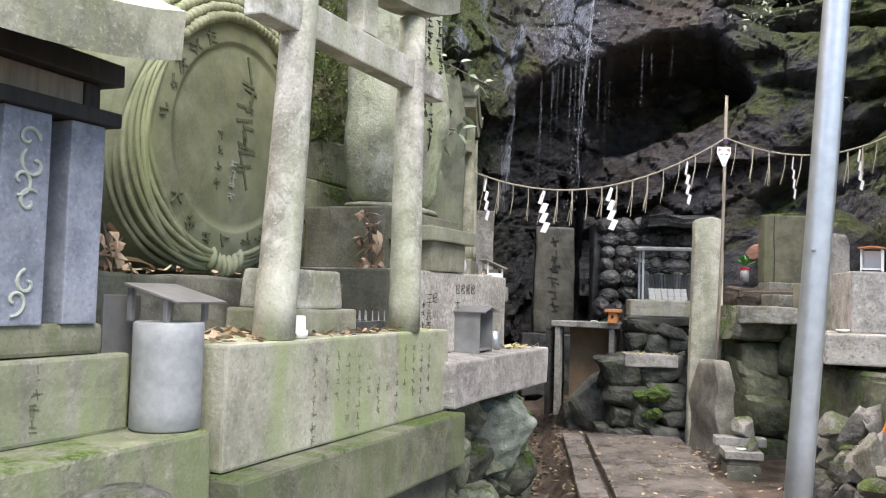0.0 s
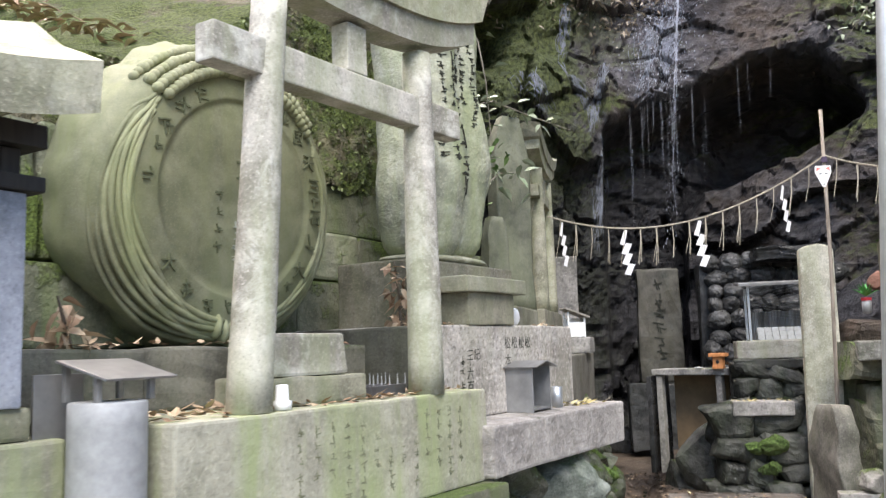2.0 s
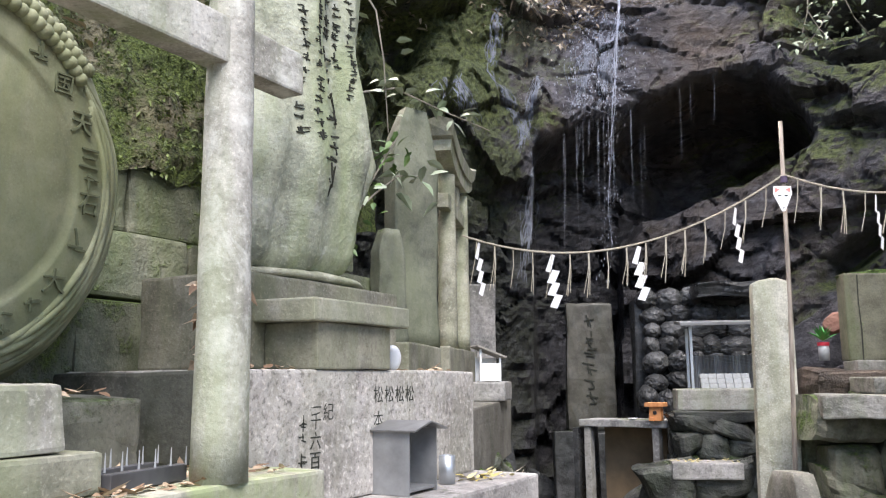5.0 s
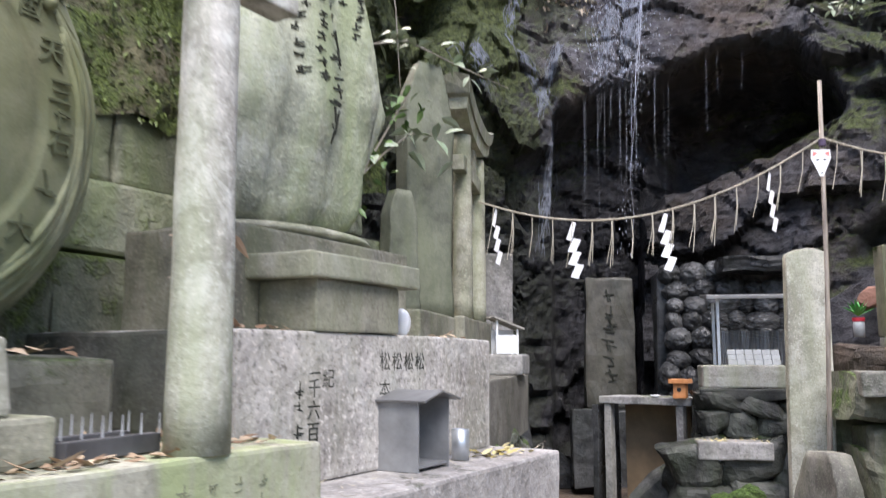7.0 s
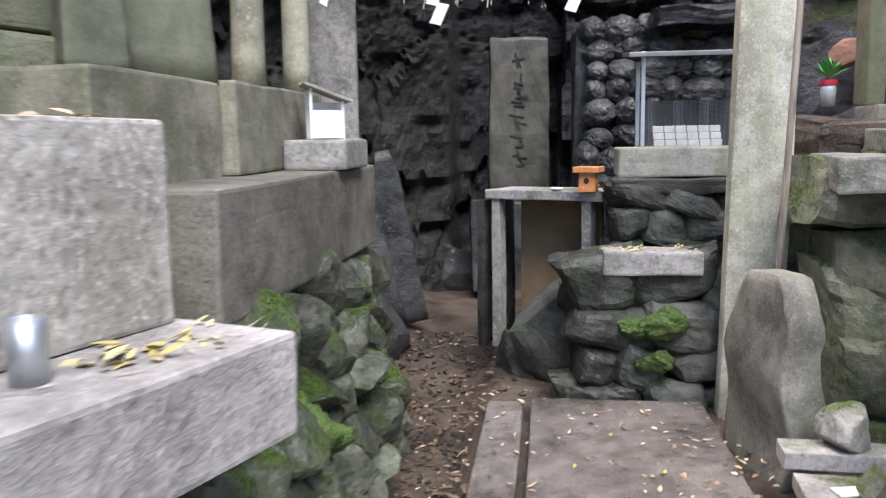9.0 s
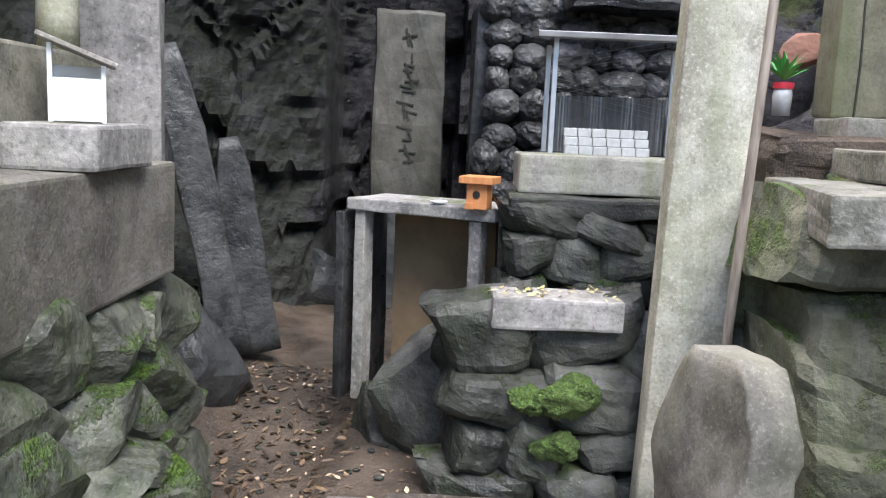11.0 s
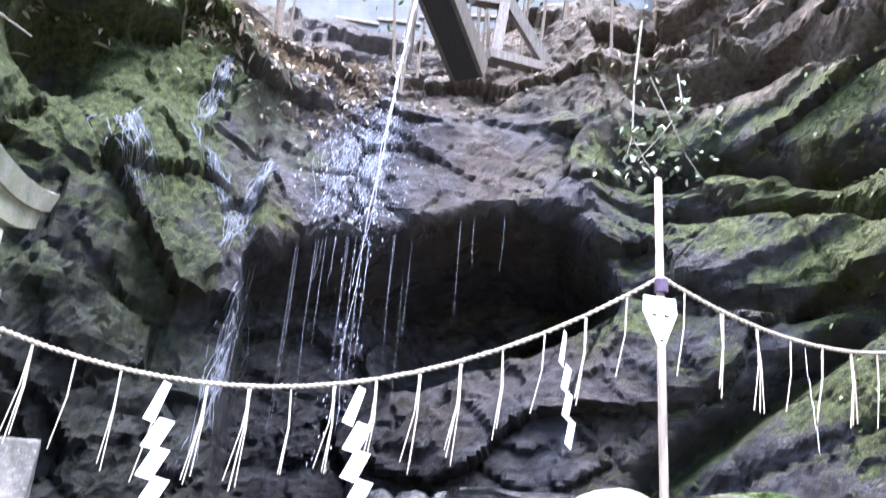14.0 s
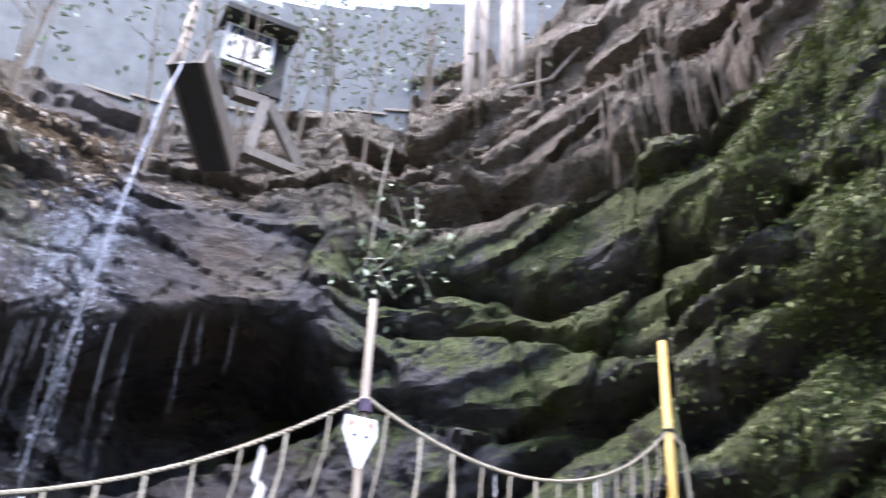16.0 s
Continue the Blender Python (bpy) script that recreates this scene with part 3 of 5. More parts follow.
bm.faces.new(vs[-1])
bmesh.ops.bevel(bm, geom=[e for e in bm.edges if e.is_manifold and e.calc_face_angle(0) > .6], offset=.012, segments=2, affect='EDGES')
part("roof", bm, GRANITE_GREEN, shrine, alt(-2.93, -.44, 1.985), "upturned mossy stone roof")

can = thing("incense_holder", alt(-1.92, -.19, .902), "grey weathered cylinder with a small sheet-metal roof", "incense holder")
part("cylinder", cyl(.112, .112, .345, 32, 5, .001, bevel=.006), CANGREY, can, alt(-1.92, -.19, .902), smooth=True)
for dx, dy in ((-.09, -.06), (.09, -.06), (-.09, .09), (.09, .09)):
    part("post", box((.018, .018, .086 + .25 * dy), .002, 0, 0), SHEET, can, alt(-1.9 + dx, -.2 - dy, 1.247))
part("roof", box((.27, .22, .008), .002, 0, 1), SHEET, can, alt(-1.885, -.195, 1.335) @ pose(0, 0, 0, 15, 0, 6), "sloping sheet-metal roof")
part("back_plate", box((.16, .01, .2), .002, 0, 0), SHEET, can, alt(-1.99, -.33, 1.13))


# the near gate
def torii(name, pa, pb, z0, r, h_nuki, h_top, over, mat, label, lean=.045, thick=.13, skew=0.0):
    """A stone gate: two leaning posts, a tie beam, a strut, and an upturned double lintel. pa, pb: (a, b) of the posts."""
    mid = ((pa[0] + pb[0]) / 2, (pa[1] + pb[1]) / 2)
    d = Vector((pb[0] - pa[0], pb[1] - pa[1], 0))
    span, turn = d.length, math.degrees(math.atan2(-d.y, d.x))
    base = alt(mid[0], mid[1], z0, turn)
    t = thing(name, base, label, "torii")
    for s in (-1, 1):
        bm = cyl(r, r * .82, h_top - z0 + .01, 28, 10, .004, s * 3.0)
        for v in bm.verts:
            v.co.x += (skew - s * lean) * v.co.z / (h_top - z0)
        part("post", bm, mat, t, base @ pose(s * span / 2, 0, 0), smooth=True)
    part("tie_beam", box((span + 2 * over * .62, r * 1.15, .14 * thick / .13), .008, .003, 3, 2), mat, t, base @ pose(skew * (h_nuki - z0) / (h_top - z0), 0, h_nuki - z0))
    part("strut", box((r * 1.5, r * 1.1, h_top - h_nuki - .14 * thick / .13 - .002), .006, .003, 1, 2), mat, t, base @ pose(skew * (h_nuki - z0) / (h_top - z0), 0, h_nuki - z0 + .141 * thick / .13))
    for nm, w, zz, th, ex in (("lower_lintel", r * 1.9, h_top - z0 + .012, thick * .95, over * .86), ("upper_lintel", r * 2.5, h_top - z0 + .014 + thick * .95, thick, over)):
        bm = bmesh.new()
        half, n, rows = span / 2 + ex, 16, []
        for i in range(n + 1):
            k = i / n * 2 - 1
            up = .11 * abs(k) ** 2.6 * (span + .3)
            tip = .05 * abs(k) * (nm == "upper_lintel")
            rows.append([Vector((k * (half + (tip if e else 0)), y, up + e)) for y, e in ((-w / 2, 0), (-w / 2 - .008, th), (0, th + (.03 if nm == "upper_lintel" else 0)), (w / 2 + .008, th), (w / 2, 0))])
        vs = [[bm.verts.new(p) for p in rr] for rr in rows]
        for p, q in zip(vs, vs[1:]):
            for i in range(5):
                bm.faces.new((p[i], p[(i + 1) % 5], q[(i + 1) % 5], q[i]))
        bm.faces.new(vs[0][::-1])
        bm.faces.new(vs[-1])
        part(nm, bm, GRANITE_GREEN if nm == "upper_lintel" else mat, t, base @ pose(skew, 0, zz))
    return t


torii("torii", (-1.40, -.15), (-.36, -.12), 1.172, .081, 2.37, 2.72, .38, GRANITE, "small weathered granite gate standing on the altar base", lean=.06, skew=.05)

# offerings and blocks under the gate
ablock("stone_block", -1.21, -.78, -.47, -.22, 1.283, 1.447, GRANITE, "pale tapered stone block", seed=9, taper=.06)
ablock("stone_block", -1.23, -.69, -.52, -.2, 1.172, 1.28, GRANITE_GREEN, "flat stone block carrying a smaller one", seed=10)
for a0, a1, s in ((-2.3, -1.55, 12), (-1.54, -.72, 13), (-.71, -.29, 14)):
    ablock("base_stone", a0, a1, -1.3, -.52 - .012 * (s % 2), 1.172, 1.405, DARKSTONE, "dark damp base stone under the round monument", seed=s, jitter=.014, group="base stones of the monument")
rack = thing("candle_rack", alt(-.5, -.33, 1.172), "blackened iron candle rack with spikes", "candle rack")
for b in (-.22, -.33):
    part("tray", box((.3, .035, .045), .003, 0, 0), DARKGREY, rack, alt(-.53, b, 1.175, 8))
    for i in range(6):
        part("spike", cyl(.0035, .001, .05, 6, 1), CANGREY, rack, alt(-.65 + i * .05, b + (i - 3) * .006, 1.22))
cup = put("cup", lathe(bmesh.new(), [(.0, 0), (.034, 0), (.034, .03), (.024, .034), (.022, .085), (.018, .088), (0, .088)], 20, False), WHITE, alt(-1.27, -.12, 1.172), None, "pale small porcelain vase on the altar", "vase", smooth=True)

# the round monument
mono = thing("round_monument", alt(-.81, -.9, 1.41), "large round green stone monument with a rope-ribbed rim and engraved face", "monument")
face = alt(-.77, -.86, 2.09) @ pose(0, 0, 0, 3, 0, 0) @ pose(0, 0, 0, 90, 0, 0)
prof = [(0, .0), (.2, .004), (.42, .0), (.448, -.006), (.456, .004), (.47, .006), (.555, -.004), (.585, -.008), (.62, -.022), (.655, -.048), (.685, -.085), (.71, -.135)]
RIM = prof[:]
prof = prof + [(.727, -.22), (.73, -.32), (.71, -.42), (.67, -.52), (.6, -.6), (.4, -.64), (0, -.65)]
bm = lathe(bmesh.new(), prof[1:-1], 96, True, .006, 3)
for v in bm.verts:
    rr = math.hypot(v.co.x, v.co.y)
    if v.co.z < -.24:
        k = 1 + .09 * nz(v.co, 3, 4) + .04 * nz(v.co, 8, 4)
        v.co.x *= k
        v.co.y *= k
    elif rr > .54:
        w = 1 + .03 * math.sin(math.atan2(v.co.y, v.co.x) * 3 + v.co.z * 9) * (rr - .53) / .2
        v.co.x *= w
        v.co.y *= w
part("stone", bm, DISC, mono, face, smooth=True)
bm = bmesh.new()
rnd = random.Random(4)
for row, rr in enumerate((.582, .624, .664, .7)):
    n = 31 + row * 2
    for i in range(n):
        ang = radians(90) + (i + .5 * (row % 2) - (n - 1) / 2) * .0445 * .6 / rr * 1.2
        c = Vector((rr * math.cos(ang), rr * math.sin(ang), ramp(rr, RIM) + .012))
        bmesh.ops.create_icosphere(bm, subdivisions=2, radius=.027 * rnd.uniform(.85, 1.12), matrix=Matrix.Translation(c) @ Matrix.Diagonal((1, 1, 1.15, 1)))
part("stud_band", bm, DISC, mono, face, "band of carved round studs", smooth=True)
# carved rope strands fan out from the knot at the foot and gather again under the studs
for side in (-1, 1):
    for k in range(8):
        pts = []
        for i in range(40):
            u = i / 39
            fan = .28 + .72 * math.sin(math.pi * min(1, .12 + u * .95)) ** .7
            ang = radians(-90 + side * (7 + u * (114 + 2 * k)))
            rr = .573 + .0205 * k * fan + .005 * math.sin(u * 11 + k * 1.7)
            pts.append((rr * math.cos(ang), rr * math.sin(ang), ramp(rr, RIM) - .003 + .005 * math.sin(u * 17 + k * 2.3)))
        part("rope_strand", tube(bmesh.new(), pts, .0165, 7, .011), DISC, mono, face, smooth=True)
bm = bmesh.new()
for i in range(6):
    bmesh.ops.create_icosphere(bm, subdivisions=3, radius=.05, matrix=Matrix.Translation((-.1 + .04 * i, -.625 + .006 * (i - 2.5) ** 2, -.03)) @ Matrix.Diagonal((.52, 1.25, 1.0, 1)))
part("rope_knot", bm, DISC, mono, face, "carved bound knot of the rope", smooth=True)
bm = bmesh.new()
rnd = random.Random(21)
for k in range(5):
    strokes(bm, .05, 0.3 - .115 * k, .15, rnd, .01)
for k in range(4):
    strokes(bm, -.13, .0 - .08 * k, .05, rnd, .01)
part("engraving", bm, INKGREEN, mono, face @ pose(0, 0, .004, -90), "large engraved characters on the face")["kind"] = "stuff"
for ch, deg, s in (("天", 28, .09), ("三", 14, .09), ("石", -4, .09), ("大", -38, .09), ("国", 44, .08), ("大", -140, .08)):
    p = (.51 * math.cos(radians(deg)), .51 * math.sin(radians(deg)))
    part("character", writing(ch, s, .01), INKGREEN, mono, face @ pose(p[0], p[1], .006, -90))
bm = bmesh.new()
for deg in (175, 160, 148, 134, 120, 58, 4, -20, -50, -62, -75, -95, -110, -125):
    strokes(bm, .51 * math.cos(radians(deg)), .51 * math.sin(radians(deg)), .08, rnd, .01)
part("engraving", bm, INKGREEN, mono, face @ pose(0, 0, .006, -90), "ring of engraved characters")["kind"] = "stuff"
bm = bmesh.new()
for k in range(4):
    strokes(bm, -.02, -.12 - .055 * k, .045, rnd, .01)
part("engraving", bm, PALEINK, mono, face @ pose(0, 0, .006, -90), "pale filled characters")["kind"] = "stuff"

# pale plinth, its ledge and pedestal
pl = thing("plinth", alt(.8, -.6, 1.0), "pale stone plinth engraved with four characters in a row", "altar base", GRP)
part("slab", box((1.65, .92, .487), .012, .005, 4, 14), PLINTH, pl, alt(.79, -.765, 1.002))
for i in range(4):
    part("character", writing("松", .075, .006), INK, pl, alt(.74 + i * .083, -.308, 1.385))
    part("character", writing("本大本大"[i], .075, .006), INK, pl, alt(.74 + i * .083, -.308, 1.285))
for col, (a, z, word) in enumerate(((.4, 1.4, "皇紀"), (.325, 1.37, "二千六百年"))):
    for k, ch in enumerate(word):
        part("character", writing(ch, .068, .006), INK, pl, alt(a, -.308, z - k * .07))
rnd = random.Random(17)
bm = bmesh.new()
for k in range(5):
    strokes(bm, .25, 1.3 - .065 * k, .055, rnd, .006)
for i in range(4):
    for k in range(3):
        strokes(bm, .74 + i * .083, 1.2 - .065 * k, .05, rnd, .006)
part("engraving", bm, INK, pl, alt(0, -.308, 0), "columns of cut characters")["kind"] = "stuff"
# Thin dark slab added in front of the plinth's left side.
ablock("side_stone", -.105, -.039, -1.2, -.36, 1.174, 1.485, DARKSTONE, "thin dark slab on the side of the pale plinth", seed=26, jitter=.008)
ablock("ledge_stone", .0, 1.66, -.95, .01, .76, 1.0, LEDGE, "thick pale stone ledge jutting over the rocks", seed=15, jitter=.007)
ped = thing("pedestal", alt(.72, -.8, 1.49), "olive stone pedestal with one large engraved character", "pedestal", GRP)
part("slab", box((1.08, .55, .37), .012, .006, 4, 16), PEDESTAL, ped, alt(.74, -.825, 1.491))
part("character", writing("社", .16, .008), INK, ped, alt(.5, -.549, 1.66))
alt_small = thing("offering_stand", alt(.57, -.42, 1.49), "small mossy stone stand with a wider lid slab", "offering stand", GRP)
part("body", box((.5, .25, .175), .008, .004, 3, 18), PEDESTAL, alt_small, alt(.565, -.42, 1.491))
part("lid", box((.67, .33, .085), .008, .004, 3, 19), GRANITE_GREEN, alt_small, alt(.585, -.43, 1.667))

# sculpted monolith on the pedestal
WIDE = [(0, .25), (.03, .33), (.12, .385), (.25, .44), (.34, .46), (.44, .43), (.6, .39), (.8, .4), (.93, .37), (1, .26)]
DEEP = [(0, .15), (.05, .22), (.3, .26), (.5, .24), (.8, .22), (1, .12)]
SHIFT = [(0, -.12), (.15, -.08), (.34, .0), (.5, -.06), (.6, -.1), (.8, -.09), (1, -.04)]
bm = bmesh.new()
rows, n, m = [], 46, 60
for i in range(n + 1):
    t = i / n
    zz = t * 1.75
    w, dpt, off = ramp(t, WIDE), ramp(t, DEEP), ramp(t, SHIFT)
    row = []
    for j in range(m):
        an = 2 * math.pi * j / m
        ca, sa = math.cos(an), math.sin(an)
        ex = .75
        x, y = w * math.copysign(abs(ca) ** ex, ca), dpt * math.copysign(abs(sa) ** ex, sa)
        p = Vector((x + off, y, zz))
        fold = (.028 * math.sin(x * 21 + 1.5 * math.sin(zz * 2.2)) + .012 * math.sin(x * 47 + 3 * zz)) * (1 if sa < .3 else 0)
        p.y += fold + .03 * nz(p, 2.5, 5)
        p.x += .035 * nz(p, 2.2, 9)
        row.append(bm.verts.new(p))
    rows.append(row)
for p, q in zip(rows, rows[1:]):
    for j in range(m):
        bm.faces.new((p[j], p[(j + 1) % m], q[(j + 1) % m], q[j]))
bm.faces.new(rows[0][::-1])
bm.faces.new(rows[-1])
sculpt = thing("sculpted_monolith", alt(.8, -.78, 1.86), "pale green draped stone monolith cut with columns of writing", "monument")
skin = np.array([v.co[:] for v in bm.verts if v.co.y < .02])
part("stone", bm, SCULPT, sculpt, alt(.79, -.78, 1.89), smooth=True)
part("base_cushion", lathe(bmesh.new(), [(.38, 0), (.46, .03), (.44, .07), (.3, .11)], 40, True, .02, 2), GRANITE_GREEN, sculpt, alt(.76, -.8, 1.862) @ Matrix.Diagonal((1.02, .55, .55, 1)), smooth=True)
rnd = random.Random(31)
bm = bmesh.new()
for x, z0, k, s in ((-.27, 1.35, 15, .045), (-.19, 1.6, 20, .045), (-.1, 1.62, 9, .055), (-.1, .98, 7, .085), (-.02, 1.6, 14, .042), (.05, 1.55, 18, .036)):
    for i in range(k):
        strokes(bm, x + .01 * math.sin(i), z0 - i * s * 1.18, s, rnd, .008)
for v in bm.verts:
    far = np.hypot(skin[:, 0] - v.co.x, skin[:, 2] - v.co.z)
    pick = np.argsort(far)[:4]
    wt = 1 / (far[pick] ** 2 + 1e-5)
    v.co.y += float((skin[pick, 1] * wt).sum() / wt.sum()) - .002
part("engraving", bm, INK, sculpt, alt(.79, -.78, 1.89), "columns of dark cut characters")["kind"] = "stuff"

# farther stones and the second gate
wblock("stone_block", -.12, 6.62, .86, (.8, 2.14, .43), -3, stone("brown_offering_block", (.085, .08, .064), (.16, .152, .125), .03, (.1, .12, .05), .45, film=.3, lichen=.1, bump=.01), "grey stone block holding small offerings", "stone block", seed=20)
wblock("stone_block", -.48, 5.95, 1.0, (.8, .9, .66), -4, PEDESTAL, "dark stone base behind the plinth", "stone block", seed=21)
wblock("stone_block", -.37, 7.06, 1.292, (.8, 1.3, .378), -2, PEDESTAL, "stone base of the second gate", "stone block", seed=22)
torii("torii", (3.12, -1.26), (3.84, -1.52), 1.672, .074, 2.66, 2.93, .3, GRANITE_GREEN, "slender mossy stone gate at the end of the altars", .01, .1)


def slab_stone(name, world, w, d, h, mat, label, category, seed, lean=0.0):
    """An upright natural slab with a rounded, uneven head."""
    bm = bmesh.new()
    bmesh.ops.create_cube(bm, size=1)
    bmesh.ops.subdivide_edges(bm, edges=bm.edges[:], cuts=14, use_grid_fill=True)
    for v in bm.verts:
        t = v.co.z + .5
        k = 1 - .55 * max(0, t - .72) ** 2 / .0784 * .9
        x = v.co.x * w * (k if t > .72 else 1 - .05 * t)
        p = Vector((x, v.co.y * d * (1 - .35 * t), t * h))
        v.co = p + Vector((nz(p, 3, seed), nz(p, 3, seed + 5), .5 * nz(p, 4, seed + 9))) * .045 * min(1, w * 2) + Vector((nz(p, 14, seed), nz(p, 14, seed + 2), 0)) * .008
        v.co.y += lean * t
    return put(name, bm, mat, world, None, label, category, smooth=True)


slab_stone("standing_stone", pose(-.24, 6.32, 1.66, 0, 0, 45), .36, .16, 1.62, MONOLITH, "tall grey-green natural memorial slab with faint writing", "memorial stone", 3)
slab_stone("standing_stone", pose(-.32, 5.9, 1.662, 0, 0, 45), .2, .14, .72, MONOLITH, "small pointed grey memorial stone", "memorial stone", 7)
wblock("standing_stone", .03, 7.95, .98, (.34, .13, 1.27), 10, CONCRETE, "flat pale upright slab behind the small white shrine", "memorial stone", jitter=.016, seed=9)
wblock("platform_stone", .2, 7.12, 1.291, (.3, .42, .14), -3, CONCRETE, "small grey platform stone", "stone block", seed=24)


def little_shrine(name, world, w, d, h, wall_mat, roof_mat, label, open_front=True, slope=14):
    """A small roofed box of thin sheet, open in front."""
    t = thing(name, world, label, "miniature shrine")
    for s in (-1, 1):
        part("side_panel", box((.008, d, h), .001, 0, 0), wall_mat, t, world @ pose(s * (w / 2 - .004), 0, 0))
    part("back_panel", box((w - .02, .008, h * .96), .001, 0, 0), wall_mat, t, world @ pose(0, d / 2 - .006, 0))
    part("floor_panel", box((w - .02, d - .02, .012), .001, 0, 0), wall_mat, t, world @ pose(0, -.004, .012))
    for s in (-1, 1):
        part("roof_panel", box((w * .62, d * 1.3, .007), .001, 0, 0), roof_mat, t, world @ pose(s * w * .29, -.01, h + .012 + .0, 0, s * slope, 0))
    return t


little_shrine("incense_box", alt(.81, -.235, 1.002), .225, .2, .25, plain("zinc_sheet", (.27, .275, .28), .5, .4, .25, 9, .001), SHEET, "grey metal incense box with a gabled roof, open in front")
put("steel_cup", lathe(bmesh.new(), [(.0, 0), (.036, 0), (.036, .12), (.032, .12), (.032, .01), (0, .01)], 24, False), STEEL, alt(1.13, -.2, 1.002), None, "brushed steel cup on the pale ledge", "cup", smooth=True)
ww = pose(.2, 7.1, 1.432, 0, 0, 22)
wl = thing("white_shrine", ww, "tiny white painted shrine with a sloping grey roof", "miniature shrine")
for x, y, h in ((-.075, -.06, .235), (.075, -.06, .175), (-.075, .06, .235), (.075, .06, .175)):
    part("post", box((.014, .014, h), .002, 0, 0), WHITE, wl, ww @ pose(x, y, 0))
part("front_panel", box((.136, .008, .13), .002, 0, 0), WHITE, wl, ww @ pose(0, -.06, .004))
part("back_panel", box((.136, .008, .17), .002, 0, 0), WHITE, wl, ww @ pose(0, .06, .004))
part("roof", box((.24, .2, .014), .003, .001, 1), PLINTH, wl, ww @ pose(0, 0, .212, 0, 21, 0), "sloping grey roof")
bmo = bmesh.new()
bmesh.ops.create_uvsphere(bmo, u_segments=20, v_segments=12, radius=.038, matrix=Matrix.Diagonal((1, 1, 1.5, 1)))
put("white_egg", bmo, WHITE, alt(1.0, -.4, 1.545), None, "white egg-shaped ornament beside the offering stand", "ornament", smooth=True)
# ---------------- middle altar ----------------
def boulders(name, spots, mat, label, group, sub=4, category="rock", cut=11):
    for i, (x, y, z, sx, sy, sz) in enumerate(spots):
        rd = random.Random(i * 7 + int(x * 100) + int(abs(z) * 31))
        w = pose(x, y, z, rd.uniform(-12, 12), rd.uniform(-12, 12), rd.uniform(-25, 25))
        k = 1 if cut else rd.uniform(.58, .74)
        bm = rock((sx * k, sy * .8, sz * k), rd.randint(0, 9999), sub, .08 if cut else .12, cut)
        put(name, bm, mat, w, None, label, category, group)


def fitted(name, spots, mat, label, group, category="rock", depth=.4):
    """Squared field stones set tightly in a wall, each with a bulging face and uneven edges."""
    for i, (x, y, z, sx, sy, sz) in enumerate(spots):
        rd = random.Random(i * 13 + int(x * 100) + int(abs(z) * 31))
        bm = bmesh.new()
        bmesh.ops.create_cube(bm, size=1)
        bmesh.ops.subdivide_edges(bm, edges=bm.edges[:], cuts=8, use_grid_fill=True)
        corner = [(rd.uniform(-.26, .12), rd.uniform(-.3, .14)) for _ in range(4)]
        tip, side, seed = rd.uniform(-.25, .25), rd.uniform(-.25, .25), rd.uniform(0, 90)
        for v in bm.verts:
            u, w, d = v.co.x + .5, v.co.z + .5, v.co.y
            wt = ((1 - u) * (1 - w), u * (1 - w), u * w, (1 - u) * w)
            sg = ((-1, -1), (1, -1), (1, 1), (-1, 1))
            px = v.co.x + sum(k * c[0] * q[0] for k, c, q in zip(wt, corner, sg))
            pz = v.co.z + sum(k * c[1] * q[1] for k, c, q in zip(wt, corner, sg))
            edge = (abs(2 * u - 1) ** 5 + abs(2 * w - 1) ** 5)
            p = Vector((px * sx * 1.1, d * depth, pz * sz * 1.14))
            if d < 0:
                p.y += -2 * d * (.075 * edge + .12 * tip * (u - .5) + .12 * side * (w - .5))
            shrink = 1 - .06 * max(0, -2 * d) * abs(2 * u - 1) ** 4
            p.x, p.z = p.x * shrink, p.z * shrink
            q = p.copy()
            for k in range(3):
                p[k] += .022 * nz(q, 5, seed + k * 9) + .012 * nz(q, 13, seed + k * 5) + .006 * nz(q, 31, seed + k)
            v.co = p
        put(name, bm, mat, pose(x, y + depth * .3, z, rd.uniform(-5, 5), rd.uniform(-15, 15), rd.uniform(-9, 9)), None, label, category, group)


def stacked(x0, x1, y_of, z0, z1, size, seed, squash=.72):
    """Courses of rough stones fitted over a face from x0 to x1."""
    rd, out, z = random.Random(seed), [], z0
    while z < z1:
        h = size * rd.uniform(.7, 1.0) * squash
        x = x0 - rd.uniform(0, size * .4)
        while x < x1:
            w = size * rd.uniform(.75, 1.5)
            out.append((x + w / 2, y_of(x + w / 2, z + h / 2) + rd.uniform(-.02, .03), z + h / 2 + rd.uniform(-.02, .02), w * 1.12, size * 1.1, h * 1.25))
            x += w * .93
        z += h * .92
    return out


def face_y(x, z):
    return 7.72 + .22 * (x < 1.5) * (1.5 - x) + ramp(z, [(-.1, 0), (.6, .1), (.7, .32), (1.2, .62)])


fitted("rock", stacked(1.46, 2.25, face_y, -.16, .56, .33, 5, .8), WALLROCK, "rough damp stone of the middle altar wall", "stones of the middle altar wall", depth=.3)
fitted("rock", stacked(1.72, 2.5, lambda x, z: 8.22, .62, .98, .27, 6), WALLROCK, "rough stone of the upper altar wall", "stones of the middle altar wall", depth=.3)
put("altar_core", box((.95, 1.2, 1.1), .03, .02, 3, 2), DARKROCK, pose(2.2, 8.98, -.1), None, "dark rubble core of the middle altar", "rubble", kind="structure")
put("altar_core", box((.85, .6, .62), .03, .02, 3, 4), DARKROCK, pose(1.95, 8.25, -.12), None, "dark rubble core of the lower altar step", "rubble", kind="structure")
